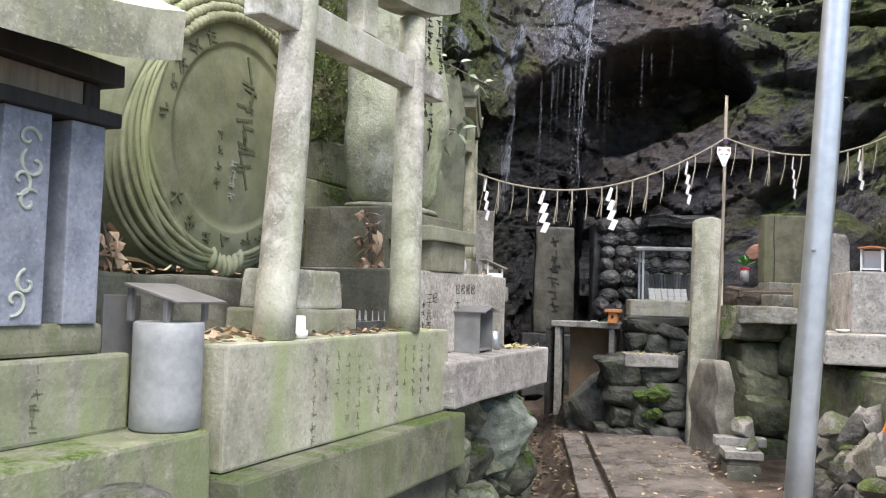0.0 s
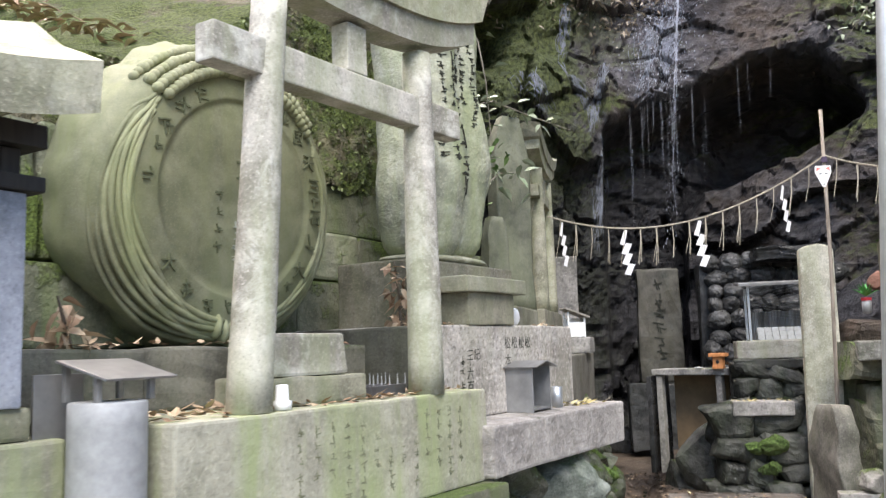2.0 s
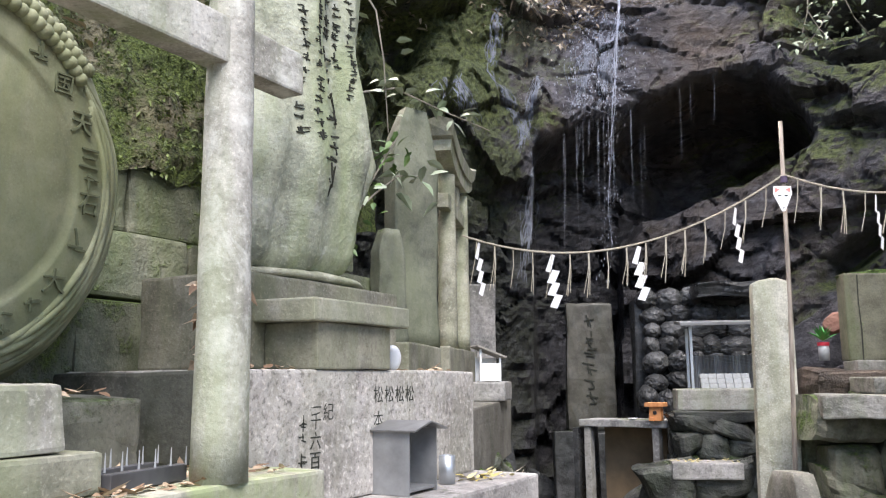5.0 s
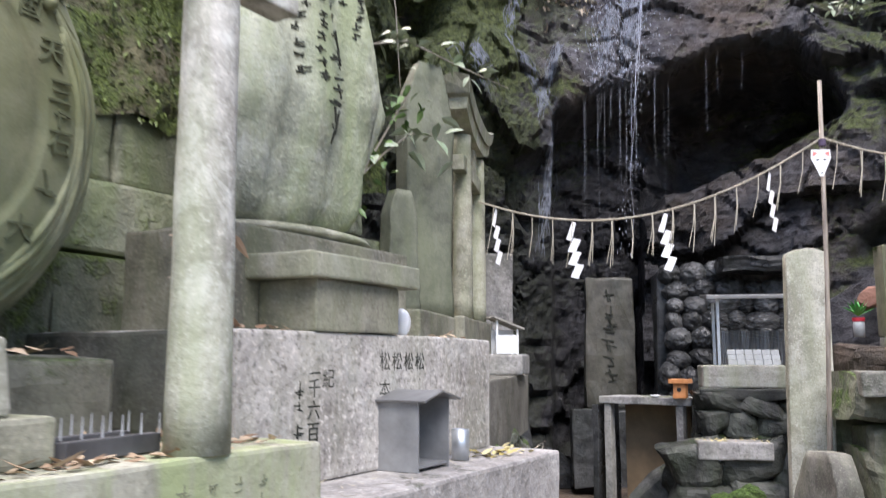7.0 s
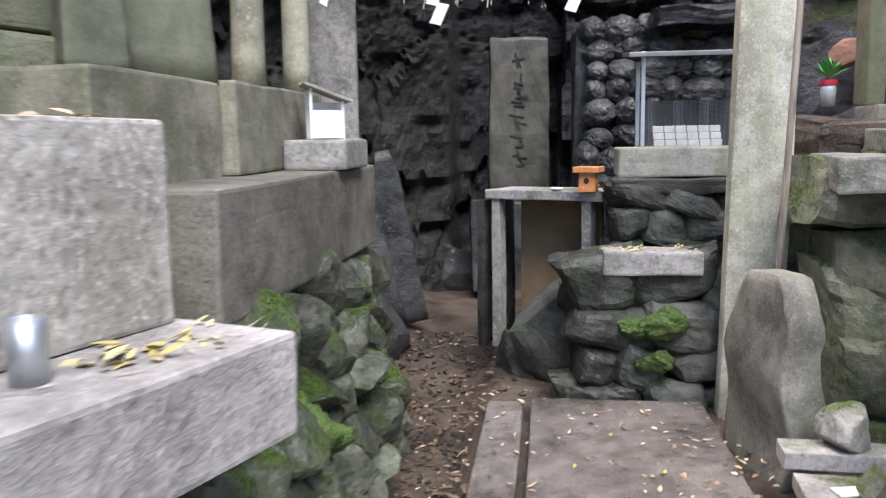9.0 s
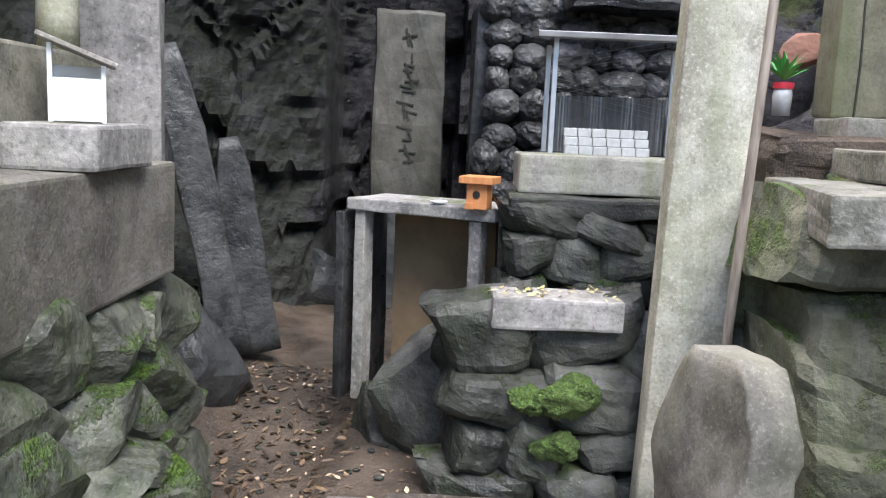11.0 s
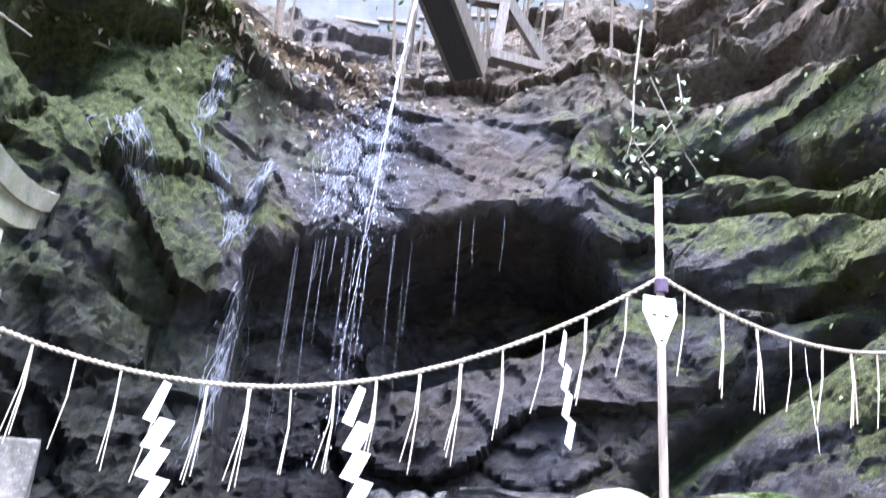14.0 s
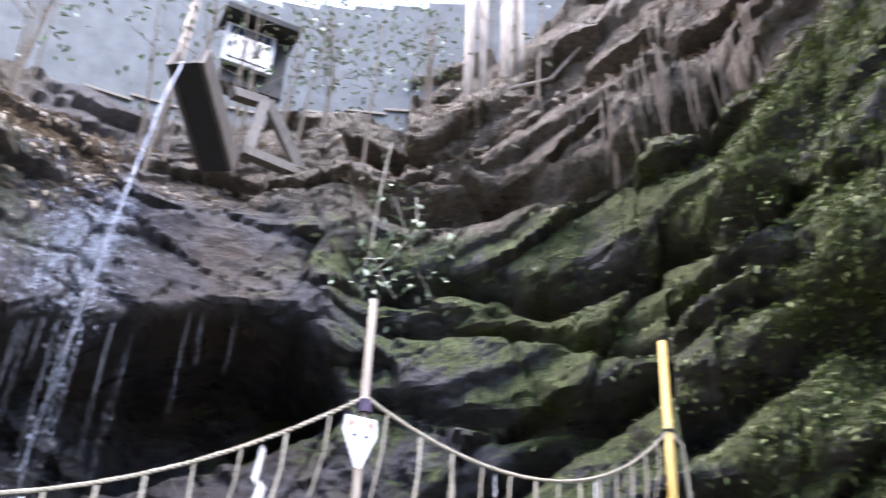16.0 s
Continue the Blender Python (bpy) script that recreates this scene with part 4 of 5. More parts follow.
wblock("stone_slab", 1.86, 7.86, .66, (.54, .26, .13), -1, CONCRETE, "weathered stone slab strewn with petals", "stone block", seed=31)
wblock("stone_slab", 2.14, 8.4, 1.07, (.88, .44, .09), -2, WALLROCK, "thin rough capping slab", "stone block", jitter=.02, seed=32)
wblock("hut_base", 2.2, 8.6, 1.165, (.9, .4, .185), -2, GRANITE, "granite base block of the sheet-metal shelter", "stone block", seed=33)

hut = thing("shelter", pose(2.25, 8.75, 1.35, 0, 0, -2), "small sheet-metal shelter with a flat sloping roof", "shelter")
for x, y in ((-.33, -.1), (.33, -.1), (-.33, .14), (.33, .14)):
    part("post", box((.025, .025, .55 + (.05 if y < 0 else 0)), .002, 0, 0), STEEL, hut, pose(2.25 + x, 8.75 + y, 1.352, 0, 0, -2))
part("roof", box((.86, .5, .03), .004, .001, 2), SHEET, hut, pose(2.25, 8.75, 1.93, 5, 0, -2), "flat sloping metal roof")
rows = [[Vector((-.32 + i * .008, .008 * math.sin(i * 1.5), zz)) for i in range(81)] for zz in (0, .3)]
part("corrugated_back", sheet(rows), SHEET, hut, pose(2.25, 8.94, 1.352, 0, 0, -2))
bm = bmesh.new()
for i in range(14):
    for s in (-1, 1):
        tube(bm, [(-.3, 0, .30 + i * .03 - .0), (.3, 0, .30 + i * .03 + s * .12)], .0012, 3) if .30 + i * .03 < .5 else None
part("wire_mesh", bm, STEEL, hut, pose(2.25, 8.89, 1.352, 0, 0, -2))
PORCELAIN = plain("dull_porcelain", (.42, .43, .43), .4, 0, .15)
for row in range(3):
    for i in range(6):
        put("white_block", box((.068, .05, .042), .004, 0, 0), PORCELAIN, pose(2.02 + i * .0715 + .0 * row, 8.62 + .03 * row, 1.352 + row * .044, 0, 0, -2), None,
            "small white porcelain block stacked in the shelter", "offering", "white blocks stacked in the shelter")

# table with panel
table = thing("altar_table", pose(1.28, 8.72, 0), "rough concrete altar table with a brown panel beneath", "table")
TR = -25.3
part("tabletop", box((.82, .42, .062), .008, .006, 3, 41), CONCRETE, table, pose(1.36, 8.76, 1.015, 0, 0, TR))
part("leg", box((.06, .1, 1.02), .006, .005, 3, 42), CONCRETE, table, pose(.99, 8.78, -.0, 0, 0, TR))
part("leg", box((.06, .1, .5), .006, .005, 3, 43), CONCRETE, table, pose(1.57, 8.5, .513, 0, 0, TR))
part("panel", box((.6, .03, .9), .004, .003, 2, 44), plain("tan_panel", (.24, .17, .1), .8, 0, .3, 4), table, pose(1.42, 8.92, .1, 0, 0, TR), "tan stained back panel")
part("side_wall", box((.05, .5, 1.0), .006, .01, 2, 45), DARKROCK, table, pose(.97, 9.0, .0, 0, 0, TR))
boulders("rock", [(1.35, 8.3, .2, .55, .4, .65), (1.2, 8.45, -.05, .4, .4, .4), (1.5, 8.15, .45, .35, .3, .35)], WALLROCK, "mossy boulder leaning under the altar table", "boulders under the table")
put("dish", lathe(bmesh.new(), [(0, 0), (.022, 0), (.045, .014), (.042, .017), (.02, .004), (0, .004)], 24, False), WHITE, pose(1.37, 8.56, 1.08), None, "white porcelain dish on the altar table", "dish", smooth=True)
bird = thing("birdhouse", pose(1.56, 8.42, 1.08, 0, 0, -20), "tiny orange wooden shrine on the altar table", "miniature shrine")
bw = pose(1.56, 8.42, 1.08, 0, 0, -20)
part("body", box((.1, .1, .12), .003, 0, 0), ORANGEWOOD, bird, bw)
part("foot", box((.04, .04, .03), .002, 0, 0), ORANGEWOOD, bird, bw @ pose(-.03, -.052, 0))
part("roof", box((.165, .16, .035), .004, .001, 1), ORANGEWOOD, bird, bw @ pose(0, 0, .121), "overhanging cedar roof")
part("doorway", cyl(.018, .018, .004, 14, 1), BLACK, bird, bw @ pose(0, -.051, .07, 90))

# engraved stele at the back, with the dark stacked wall
stele = thing("rock_stele", pose(1.14, 11.6, .8), "dark wet engraved stele under the fall", "memorial stone")
part("stone", box((.62, .2, 1.6), .03, .02, 4, 51, .06), stone("dark_stele", (.038, .037, .03), (.08, .077, .062), .05, (.05, .06, .03), .2, film=.3, lichen=.05, wet=.4), stele, pose(1.14, 11.72, .8, 0, 0, 3))
rnd = random.Random(77)
bm = bmesh.new()
for k in range(6):
    strokes(bm, 0, 1.34 - k * .19, .17, rnd, .012)
part("engraving", bm, INK, stele, pose(1.14, 11.615, .8, 0, 0, 3), "large engraved characters")["kind"] = "stuff"
wblock("stone_block", 1.1, 11.6, -.1, (.9, .5, .9), 3, DARKROCK, "dark wet block under the stele", "stone block", jitter=.03, seed=52)
boulders("rock", stacked(1.75, 3.2, lambda x, z: 10.6 + .25 * z, .5, 2.35, .25, 9, 1.0), COBBLE, "rounded wet black stone of the back wall", "stones of the back wall", cut=0)
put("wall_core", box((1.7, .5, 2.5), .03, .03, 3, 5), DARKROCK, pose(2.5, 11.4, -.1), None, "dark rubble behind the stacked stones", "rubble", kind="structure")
wblock("stone_slab", 2.8, 10.9, 2.36, (.95, .45, .17), 2, DARKROCK, "black wet capping slab over the stacked stones", "stone block", jitter=.03, seed=53)
for x, y, zt, w, tilt, s in ((-.14, 9.8, 2.05, .24, 11, 1), (.03, 9.95, 1.45, .24, 9, 2)):
    slab_stone("leaning_slab", pose(x + .22, y, -.1, -6, -tilt, 20), w, .09, zt, DARKROCK, "dark stone slab leaning against the rock", "stone slab", s)
boulders("rock", [(-.2, 9.3, .1, .8, .7, .7), (.45, 11.9, .0, .5, .4, .5), (-.5, 9.0, 1.0, .6, .8, 1.2)], DARKROCK, "black wet boulder beside the channel", "boulders by the channel")
boulders("rock", [(3.1, 11.3, 1.0, 1.3, 1.0, 1.6), (3.9, 11.0, 1.6, 1.4, 1.2, 1.5), (4.6, 10.2, 1.2, 1.5, 1.3, 1.8), (3.6, 10.0, .9, 1.0, 1.0, 1.3)], CLIFF, "brown fallen rock below the hollow", "fallen rocks below the hollow")

# ---------------- pillar, leaning stones, right terrace ----------------
bm = box((.315, .17, 2.28), .02, .008, 5, 61, .07)
for v in bm.verts:
    if v.co.z > 2.1:
        v.co.z += .05 * (1 - (v.co.x / .16) ** 2) - .02
put("stone_pillar", bm, PILLAR, pose(2.345, 7.62, -.1, 0, 1.0, -4), None, "tall pale mossy stone pillar", "pillar")
sl = slab_stone("leaning_stone", pose(2.27, 6.9, -.12, 0, 0, -78), .52, .24, .93, MEMORIAL, "dark rounded engraved stone standing before the pillar", "memorial stone", 13)
lan = thing("lantern_base", pose(2.3, 6.15, -.09, 0, 0, -6), "stacked square stone offering base", "offering stand")
for i, (w, z0, h, mt) in enumerate(((.27, 0, .12, DARKSTONE), (.24, .121, .05, DARKSTONE), (.3, .172, .06, CONCRETE))):
    part("tier", box((w, w, h), .006, .003, 2, i), mt, lan, pose(2.29, 6.12, -.09 + z0, 0, 0, -6))
part("rear_slab", box((.42, .16, .07), .006, .004, 2, 6), CONCRETE, lan, pose(2.36, 6.4, .13, 0, 0, -6))
wblock("paper_card", 2.3, 6.1, .146, (.11, .07, .008), 10, WHITE, "small white card under a pebble", "card", .001, 0, cuts=0)
boulders("pebble", [(2.37, 6.08, .185, .12, .11, .12), (2.4, 6.4, .26, .2, .18, .18)], RUBBLE, "grey pebble on the offering base", "pebbles on the base")


def right_y(x, z):
    return ramp(x, [(2.5, 7.1), (3.9, 7.0)]) + .06 * z


fitted("rock", stacked(2.6, 3.8, right_y, -.15, 1.06, .46, 12, .72) + stacked(2.62, 3.1, lambda x, z: 7.72, -.15, 1.06, .42, 14, .72), TERRACE, "squared mossy stone of the terrace wall", "stones of the terrace wall", depth=.7)
put("terrace_core", box((2.6, 2.6, 1.2), .03, .03, 3, 7), DARKROCK, pose(4.05, 9.0, -.12), None, "earth and rubble core of the terrace", "rubble", kind="structure")
put("terrace_top", box((2.7, 2.4, .12), .03, .03, 4, 8), GROUND, pose(4.0, 9.1, 1.08), None, "leaf-strewn terrace top", "ground", kind="structure")
put("terrace_upper", box((2.6, 2.36, .36), .05, .05, 5, 18), GROUND, pose(4.1, 9.2, 1.14), None, "raised leaf-strewn earth of the upper terrace", "ground", kind="structure")
wblock("stone_slab", 2.83, 7.3, 1.17, (.5, 1.1, .15), -13, EDGING, "long rough grey terrace edging slab", "stone block", jitter=.014, seed=63)
wblock("stone_slab", 3.32, 7.68, 1.322, (.6, .78, .12), -5, EDGING, "grey slab laid on the terrace edge", "stone block", jitter=.01, seed=67)
wblock("stele_foot", 3.4, 8.3, 1.41, (.5, .3, .17), 3, EDGING, "small grey foot block of the mossy stele", "stone block", seed=65)
ms = thing("mossy_stele", pose(3.44, 8.42, 1.58, 0, 0, 3), "square mossy stele with a cracked side", "memorial stone")
part("crack", tube(bmesh.new(), [(-.17, -.092, 0), (-.165, -.092, .25), (-.175, -.091, .5), (-.168, -.089, .73)], .006, 4), INK, ms)
part("moss_cap", rock((.42, .15, .06), 4, 4, .25, 3), MOSSY, ms, pose(3.44, 8.42, 2.315, 0, 0, 3), "green moss growing along the top", smooth=True)
part("stone", box((.56, .18, .74), .014, .006, 3, 66), stone("olive_stele", (.07, .07, .045), (.13, .128, .085), .15, (.08, .12, .03), .3, film=.5, lichen=.06), ms)
boulders("rock", [(3.32, 9.0, 1.96, .25, .22, .2)], plain("red_brown_rock", (.2, .1, .07), .8, 0, .3, 6, .01), "reddish brown angular rock", "")
vase = thing("flower_vase", pose(3.03, 8.55, 1.58), "white vase with a red rim and green leaves", "vase")
part("jar", lathe(bmesh.new(), [(0, 0), (.042, 0), (.046, .1), (.04, .135), (.035, .135), (.035, .02), (0, .02)], 20, False), PORCELAIN, vase, pose(3.03, 8.55, 1.585), smooth=True)
part("rim", cyl(.048, .05, .03, 20, 1), RED, vase, pose(3.03, 8.55, 1.715))
bm = bmesh.new()
rnd = random.Random(6)
for i in range(16):
    leaf(bm, Matrix.Translation((0, 0, .17)) @ Euler((rnd.uniform(-.5, .5), rnd.uniform(-1.4, -.6), rnd.uniform(0, 6.28))).to_matrix().to_4x4(), .15, .035)
part("leaves", bm, leafy("bright_leaf", (.05, .25, .04), (.1, .4, .1)), vase, pose(3.03, 8.55, 1.585), "bright green leaves")
# near terrace on the right of the path
wblock("ledge_stone", 3.15, 5.6, .93, (.95, .9, .22), -8, PLINTH, "thick grey stone ledge above the rubble", "stone block", seed=71)
wblock("stone_block", 3.35, 5.8, 1.152, (.75, .6, .47), -8, CONCRETE, "square concrete block on the ledge", "stone block", seed=72)
wblock("stone_block", 3.35, 6.9, 1.0, (.6, .5, .55), -5, PEDESTAL, "dark stone block behind the ledge", "stone block", seed=73)
slab_stone("leaning_slab", pose(3.42, 7.05, 1.5, -12, 8, 0), .22, .06, .55, CONCRETE, "thin pale slab leaning on the block", "stone slab", 15)
put("rubble_core", box((1.0, 3.6, 1.0), .05, .05, 4, 9), BOULDER, pose(3.32, 4.5, -.12), None, "rubble bank carrying the ledge", "rubble", kind="structure")
put("dish", lathe(bmesh.new(), [(0, 0), (.03, 0), (.05, .02), (.046, .024), (0, .006)], 20, False), WHITE, pose(2.85, 5.5, 1.152), None, "white dish on the stone ledge", "dish", smooth=True)
little_shrine("white_shrine", pose(3.12, 5.62, 1.624, 0, 0, -30), .15, .14, .17, WHITE, ORANGEWOOD, "tiny white shrine with a brown wooden roof", slope=6)
rd = random.Random(40)
boulders("rock", [(2.62 + rd.uniform(-.04, .2), 3.0 + i * .031 + rd.uniform(-.05, .05), rd.uniform(-.05, .62), rd.uniform(.13, .3), rd.uniform(.13, .28), rd.uniform(.12, .24)) for i in range(80)], RUBBLE, "pale mossy rubble stone", "rubble stones")
strips = thing("plastic_strips", pose(2.78, 4.6, .55, 0, 25, 10), "bright orange plastic strips lying on the rubble", "plastic strips")
for i in range(3):
    part("strip", box((.04, .02, .4), .004, 0, 0), ORANGE, strips, pose(2.74 + i * .05, 4.6, .52, 0, 22 + 6 * i, 0))

# boulders below the ledges on the channel side
def bank_x(y, z):
    return ramp(y, [(3.4, -.16), (5.0, .26), (5.6, .3), (7.5, .3)]) - .2 * max(0, z - .1)


for i, (y, x, z, sy, sx, sz) in enumerate(stacked(3.5, 7.6, lambda y, z: bank_x(y, z), -.4, .66, .31, 19, .8)):
    rd = random.Random(i + 300)
    put("rock", rock((sx * 1.1, sy, sz), i + 40, 4), BOULDER, pose(x, y, z, rd.uniform(-14, 14), rd.uniform(-12, 20), rd.uniform(-30, 30)), None,
        "mossy boulder under the stone ledges", "rock", "boulders under the ledges")
put("rock", rock((.5, .5, .5), 77, 5), stone("pale_green_rock", (.1, .125, .1), (.27, .31, .26), .2, (.09, .15, .06), .3, film=.4, lichen=.4, bump=.016), pose(.16, 4.55, .42, 8, -10, 20), None,
    "pale green lichened boulder under the ledge", "rock")
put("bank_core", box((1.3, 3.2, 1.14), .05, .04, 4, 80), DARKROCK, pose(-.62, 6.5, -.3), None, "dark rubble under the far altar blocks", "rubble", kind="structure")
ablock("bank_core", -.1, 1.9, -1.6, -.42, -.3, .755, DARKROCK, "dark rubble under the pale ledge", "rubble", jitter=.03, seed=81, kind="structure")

# ---------------- steel pole ----------------
pole = thing("steel_pole", pose(1.5, 2.78, -.1, 0, 4.0, 0), "leaning galvanised steel pole", "pole")
part("shaft", cyl(.058, .058, 5.2, 28, 6), STEEL, pole, pose(1.5, 2.78, -.1, 0, 4.0, 0), smooth=True)
part("stub", cyl(.006, .006, .02, 8, 1), SHEET, pole, pose(1.5, 2.78, -.1, 0, 4.0, 0) @ pose(-.035, -.045, 1.7, 90))

# ---------------- rope with paper streamers ----------------
P0, P1, P2 = Vector((-.02, 7.45, 2.60)), Vector((2.455, 7.28, 2.965)), Vector((4.92, 8.3, 3.53))


def sag(p, q, t, d):
    return p.lerp(q, t) - Vector((0, 0, d * 4 * t * (1 - t)))


def rope_mesh(line, r=.0048):
    bm = bmesh.new()
    n = 260
    for k in range(2):
        pts = []
        for i in range(n + 1):
            c = line(i / n)
            an = i * 1.25 + math.pi * k
            pts.append(c + Vector((0, math.cos(an), math.sin(an))) * r)
        tube(bm, pts, r * 1.05, 5)
    return bm


def left_rope(t):
    return sag(P0, P1, t, .315) + Vector((0, .12 * math.sin(math.pi * t), 0))


def right_rope(t):
    return sag(P1, P2, t, .33) - Vector((0, .05 * math.sin(math.pi * t), 0))


put("shimenawa", rope_mesh(left_rope), STRAW, None, None, "twisted straw rope strung before the fall", "rope", smooth=True)
put("shimenawa", rope_mesh(right_rope), STRAW, None, None, "twisted straw rope sagging to the yellow bamboo", "rope", smooth=True)
staff = thing("bamboo_pole", pose(2.42, 7.3, .5), "split dry bamboo pole tied to the stone pillar", "pole")
part("shaft", tube(bmesh.new(), [(2.40, 7.36, -.05), (2.405, 7.34, .8), (2.44, 7.3, 2.0), (2.457, 7.275, 3.38)], .019, 10, .015), BAMBOO, staff, Matrix(), smooth=True)
part("binding", cyl(.026, .026, .05, 12, 1), plain("purple_cord", (.07, .05, .09), .85), staff, pose(2.453, 7.278, 2.9), "dark purple cord binding")
bm = bmesh.new()
for z0, z1, k in ((2.67, 2.87, 0),):
    out = [(-.065, .19), (.065, .19), (.07, .13), (.012, 0), (-.012, 0), (-.07, .13)]
    f = [bm.verts.new((x, -.003, zz)) for x, zz in out]
    g = [bm.verts.new((x, .003, zz)) for x, zz in out]
    bm.faces.new(f)
    bm.faces.new(g[::-1])
    for i in range(6):
        bm.faces.new((f[i], g[i], g[(i + 1) % 6], f[(i + 1) % 6]))
plq = thing("plaque", pose(2.425, 7.235, 2.675, 0, 0, 6), "white shield-shaped wooden plaque with pink corners", "plaque")
part("board", bm, PAPER, plq)
PINK = plain("pink_paint", (.7, .25, .22), .7)
for s in (-1, 1):
    bm = bmesh.new()
    v = [bm.verts.new((s * x, -.0065, zz)) for x, zz in ((.055, .178), (.02, .165), (.058, .14))]
    bm.faces.new(v)
    part("pink_corner", bm, PINK, plq)
bm = bmesh.new()
for x, zz, w in ((-.025, .115, .02), (.025, .115, .02), (0, .02, .012)):
    add_box(bm, pose(x, -.006, zz), (w, .003, .007))
part("mark", bm, INK, plq)
ybam = thing("yellow_bamboo_pole", pose(4.92, 8.3, 1.2), "smooth yellow bamboo pole with a tied rope", "pole")
part("shaft", tube(bmesh.new(), [(4.86, 8.3, 1.15), (4.9, 8.3, 3.0), (4.96, 8.3, 4.15)], .028, 12), YBAMBOO, ybam, Matrix(), smooth=True)
part("knot", cyl(.034, .034, .02, 12, 1), INK, ybam, pose(4.925, 8.3, 3.52))
put("rope_end", tube(bmesh.new(), [(4.93, 8.29, 3.53), (5.02, 8.29, 3.45), (5.05, 8.3, 3.0), (5.06, 8.3, 2.4)], .012, 6), STRAW, None, None, "loose straw rope end hanging from the bamboo", "rope", smooth=True)


def tassel(p, l, rd, strands):
    bm = bmesh.new()
    for i in range(strands):
        sx = rd.uniform(-.035, .02) if strands > 1 else -.03
        top = Vector((rd.uniform(-.006, .006), 0, 0))
        pts = [top, Vector((sx * .35, rd.uniform(-.004, .004), -l * .4)), Vector((sx - .02, rd.uniform(-.01, .01), -l * rd.uniform(.85, 1)))]
        tube(bm, pts, .0042, 4, .003)
    put("straw_tassel", bm, STRAW, Matrix.Translation(p), None, "thin straw strands hanging from the rope", "tassel", "straw tassels on the rope")


def streamer(p, rd, twist=0.0, slant=-.18):
    """A folded paper zigzag of four leaves."""
    bm = bmesh.new()
    x, zz = 0.0, 0.0
    for i in range(4):
        w, h = (.042, .125) if i == 0 else (.058, .095)
        q = [(x - w / 2 + .03, zz), (x + w / 2 + .03 - (.0 if i else .012), zz - .01), (x + w / 2 - .012, zz - h), (x - w / 2 - .012, zz - h + .012)]
        y = -.004 * i
        fr = [bm.verts.new((a + slant * b * -.3, y, b)) for a, b in q]
        bk = [bm.verts.new((a + slant * b * -.3, y + .0012, b)) for a, b in q]
        bm.faces.new(fr)
        bm.faces.new(bk[::-1])
        for k in range(4):
            bm.faces.new((fr[k], bk[k], bk[(k + 1) % 4], fr[(k + 1) % 4]))
        zz -= h * .86
        x += .022 if i % 2 == 0 else .006
    put("paper_streamer", bm, PAPER, Matrix.Translation(p) @ pose(0, 0, 0, 0, 0, twist) @ Matrix.Diagonal((1.0, 1, 1.2, 1)), None, "white folded paper streamer hanging from the rope", "paper streamer", "paper streamers on the rope")


rd = random.Random(2)
for i in range(16):
    t = (i + .75) / 16.6
    tassel(left_rope(t) - Vector((0, 0, .01)), .33 + .04 * rd.random(), rd, (1, 3, 2, 2, 1, 3, 4, 2, 3, 3, 3, 3, 2, 1, 2, 1)[i])
for i in range(13):
    t = (i + .6) / 13.5
    tassel(right_rope(t) - Vector((0, 0, .01)), .32 + .05 * rd.random(), rd, 1 + i % 3)
for t, tw in ((.05, 62), (.283, -4), (.557, 8), (.855, 50)):
    streamer(left_rope(t) - Vector((0, 0, .012)), rd, tw)
for t, tw in ((.30, 55), (.62, 40)):
    streamer(right_rope(t) - Vector((0, 0, .012)), rd, tw)

# ---------------- water ----------------
FALL = [(1.83, 11.3, 7.62), (1.74, 11.22, 7.1), (1.64, 11.2, 6.2), (1.55, 11.2, 5.2), (1.45, 11.2, 4.0), (1.36, 11.2, 2.6)]


def fall_at(t):
    return Vector([float(np.interp(t, np.linspace(0, 1, len(FALL)), [q[j] for q in FALL])) for j in range(3)])


def waterfall():
    """One cord of water that frays on its way down and breaks into drops."""
    rd = random.Random(1)
    bm = bmesh.new()
    for k in range(7):
        a, b = (0.0, .42 + .07 * k) if k < 5 else (rd.uniform(.2, .5), rd.uniform(.7, 1))
        line = []
        for i in range(60):
            t = a + (b - a) * i / 59
            wob = .004 + .05 * t
            line.append(fall_at(t) + Vector((math.sin(t * 31 + k * 2.1) * wob * .35 + nz((t * 9, k, 0), 1, 3) * wob, math.cos(t * 27 + k) * wob * .4, 0)))
        tube(bm, line, .012 if k < 5 else .0045, 5, .002)
    for i in range(220):
        t = rd.uniform(.25, 1.0)
        p = fall_at(t) + Vector((rd.gauss(0, .012 + .06 * t), rd.gauss(0, .03), rd.uniform(-.05, .05)))
        r = rd.uniform(.002, .006)
        bmesh.ops.create_icosphere(bm, subdivisions=1, radius=r, matrix=Matrix.Translation(p) @ Matrix.Diagonal((1, 1, rd.uniform(1.5, 5), 1)))
    put("waterfall", bm, WATER, None, None, "thin cord of water falling from the trough and fraying into drops", "water", smooth=True)


waterfall()
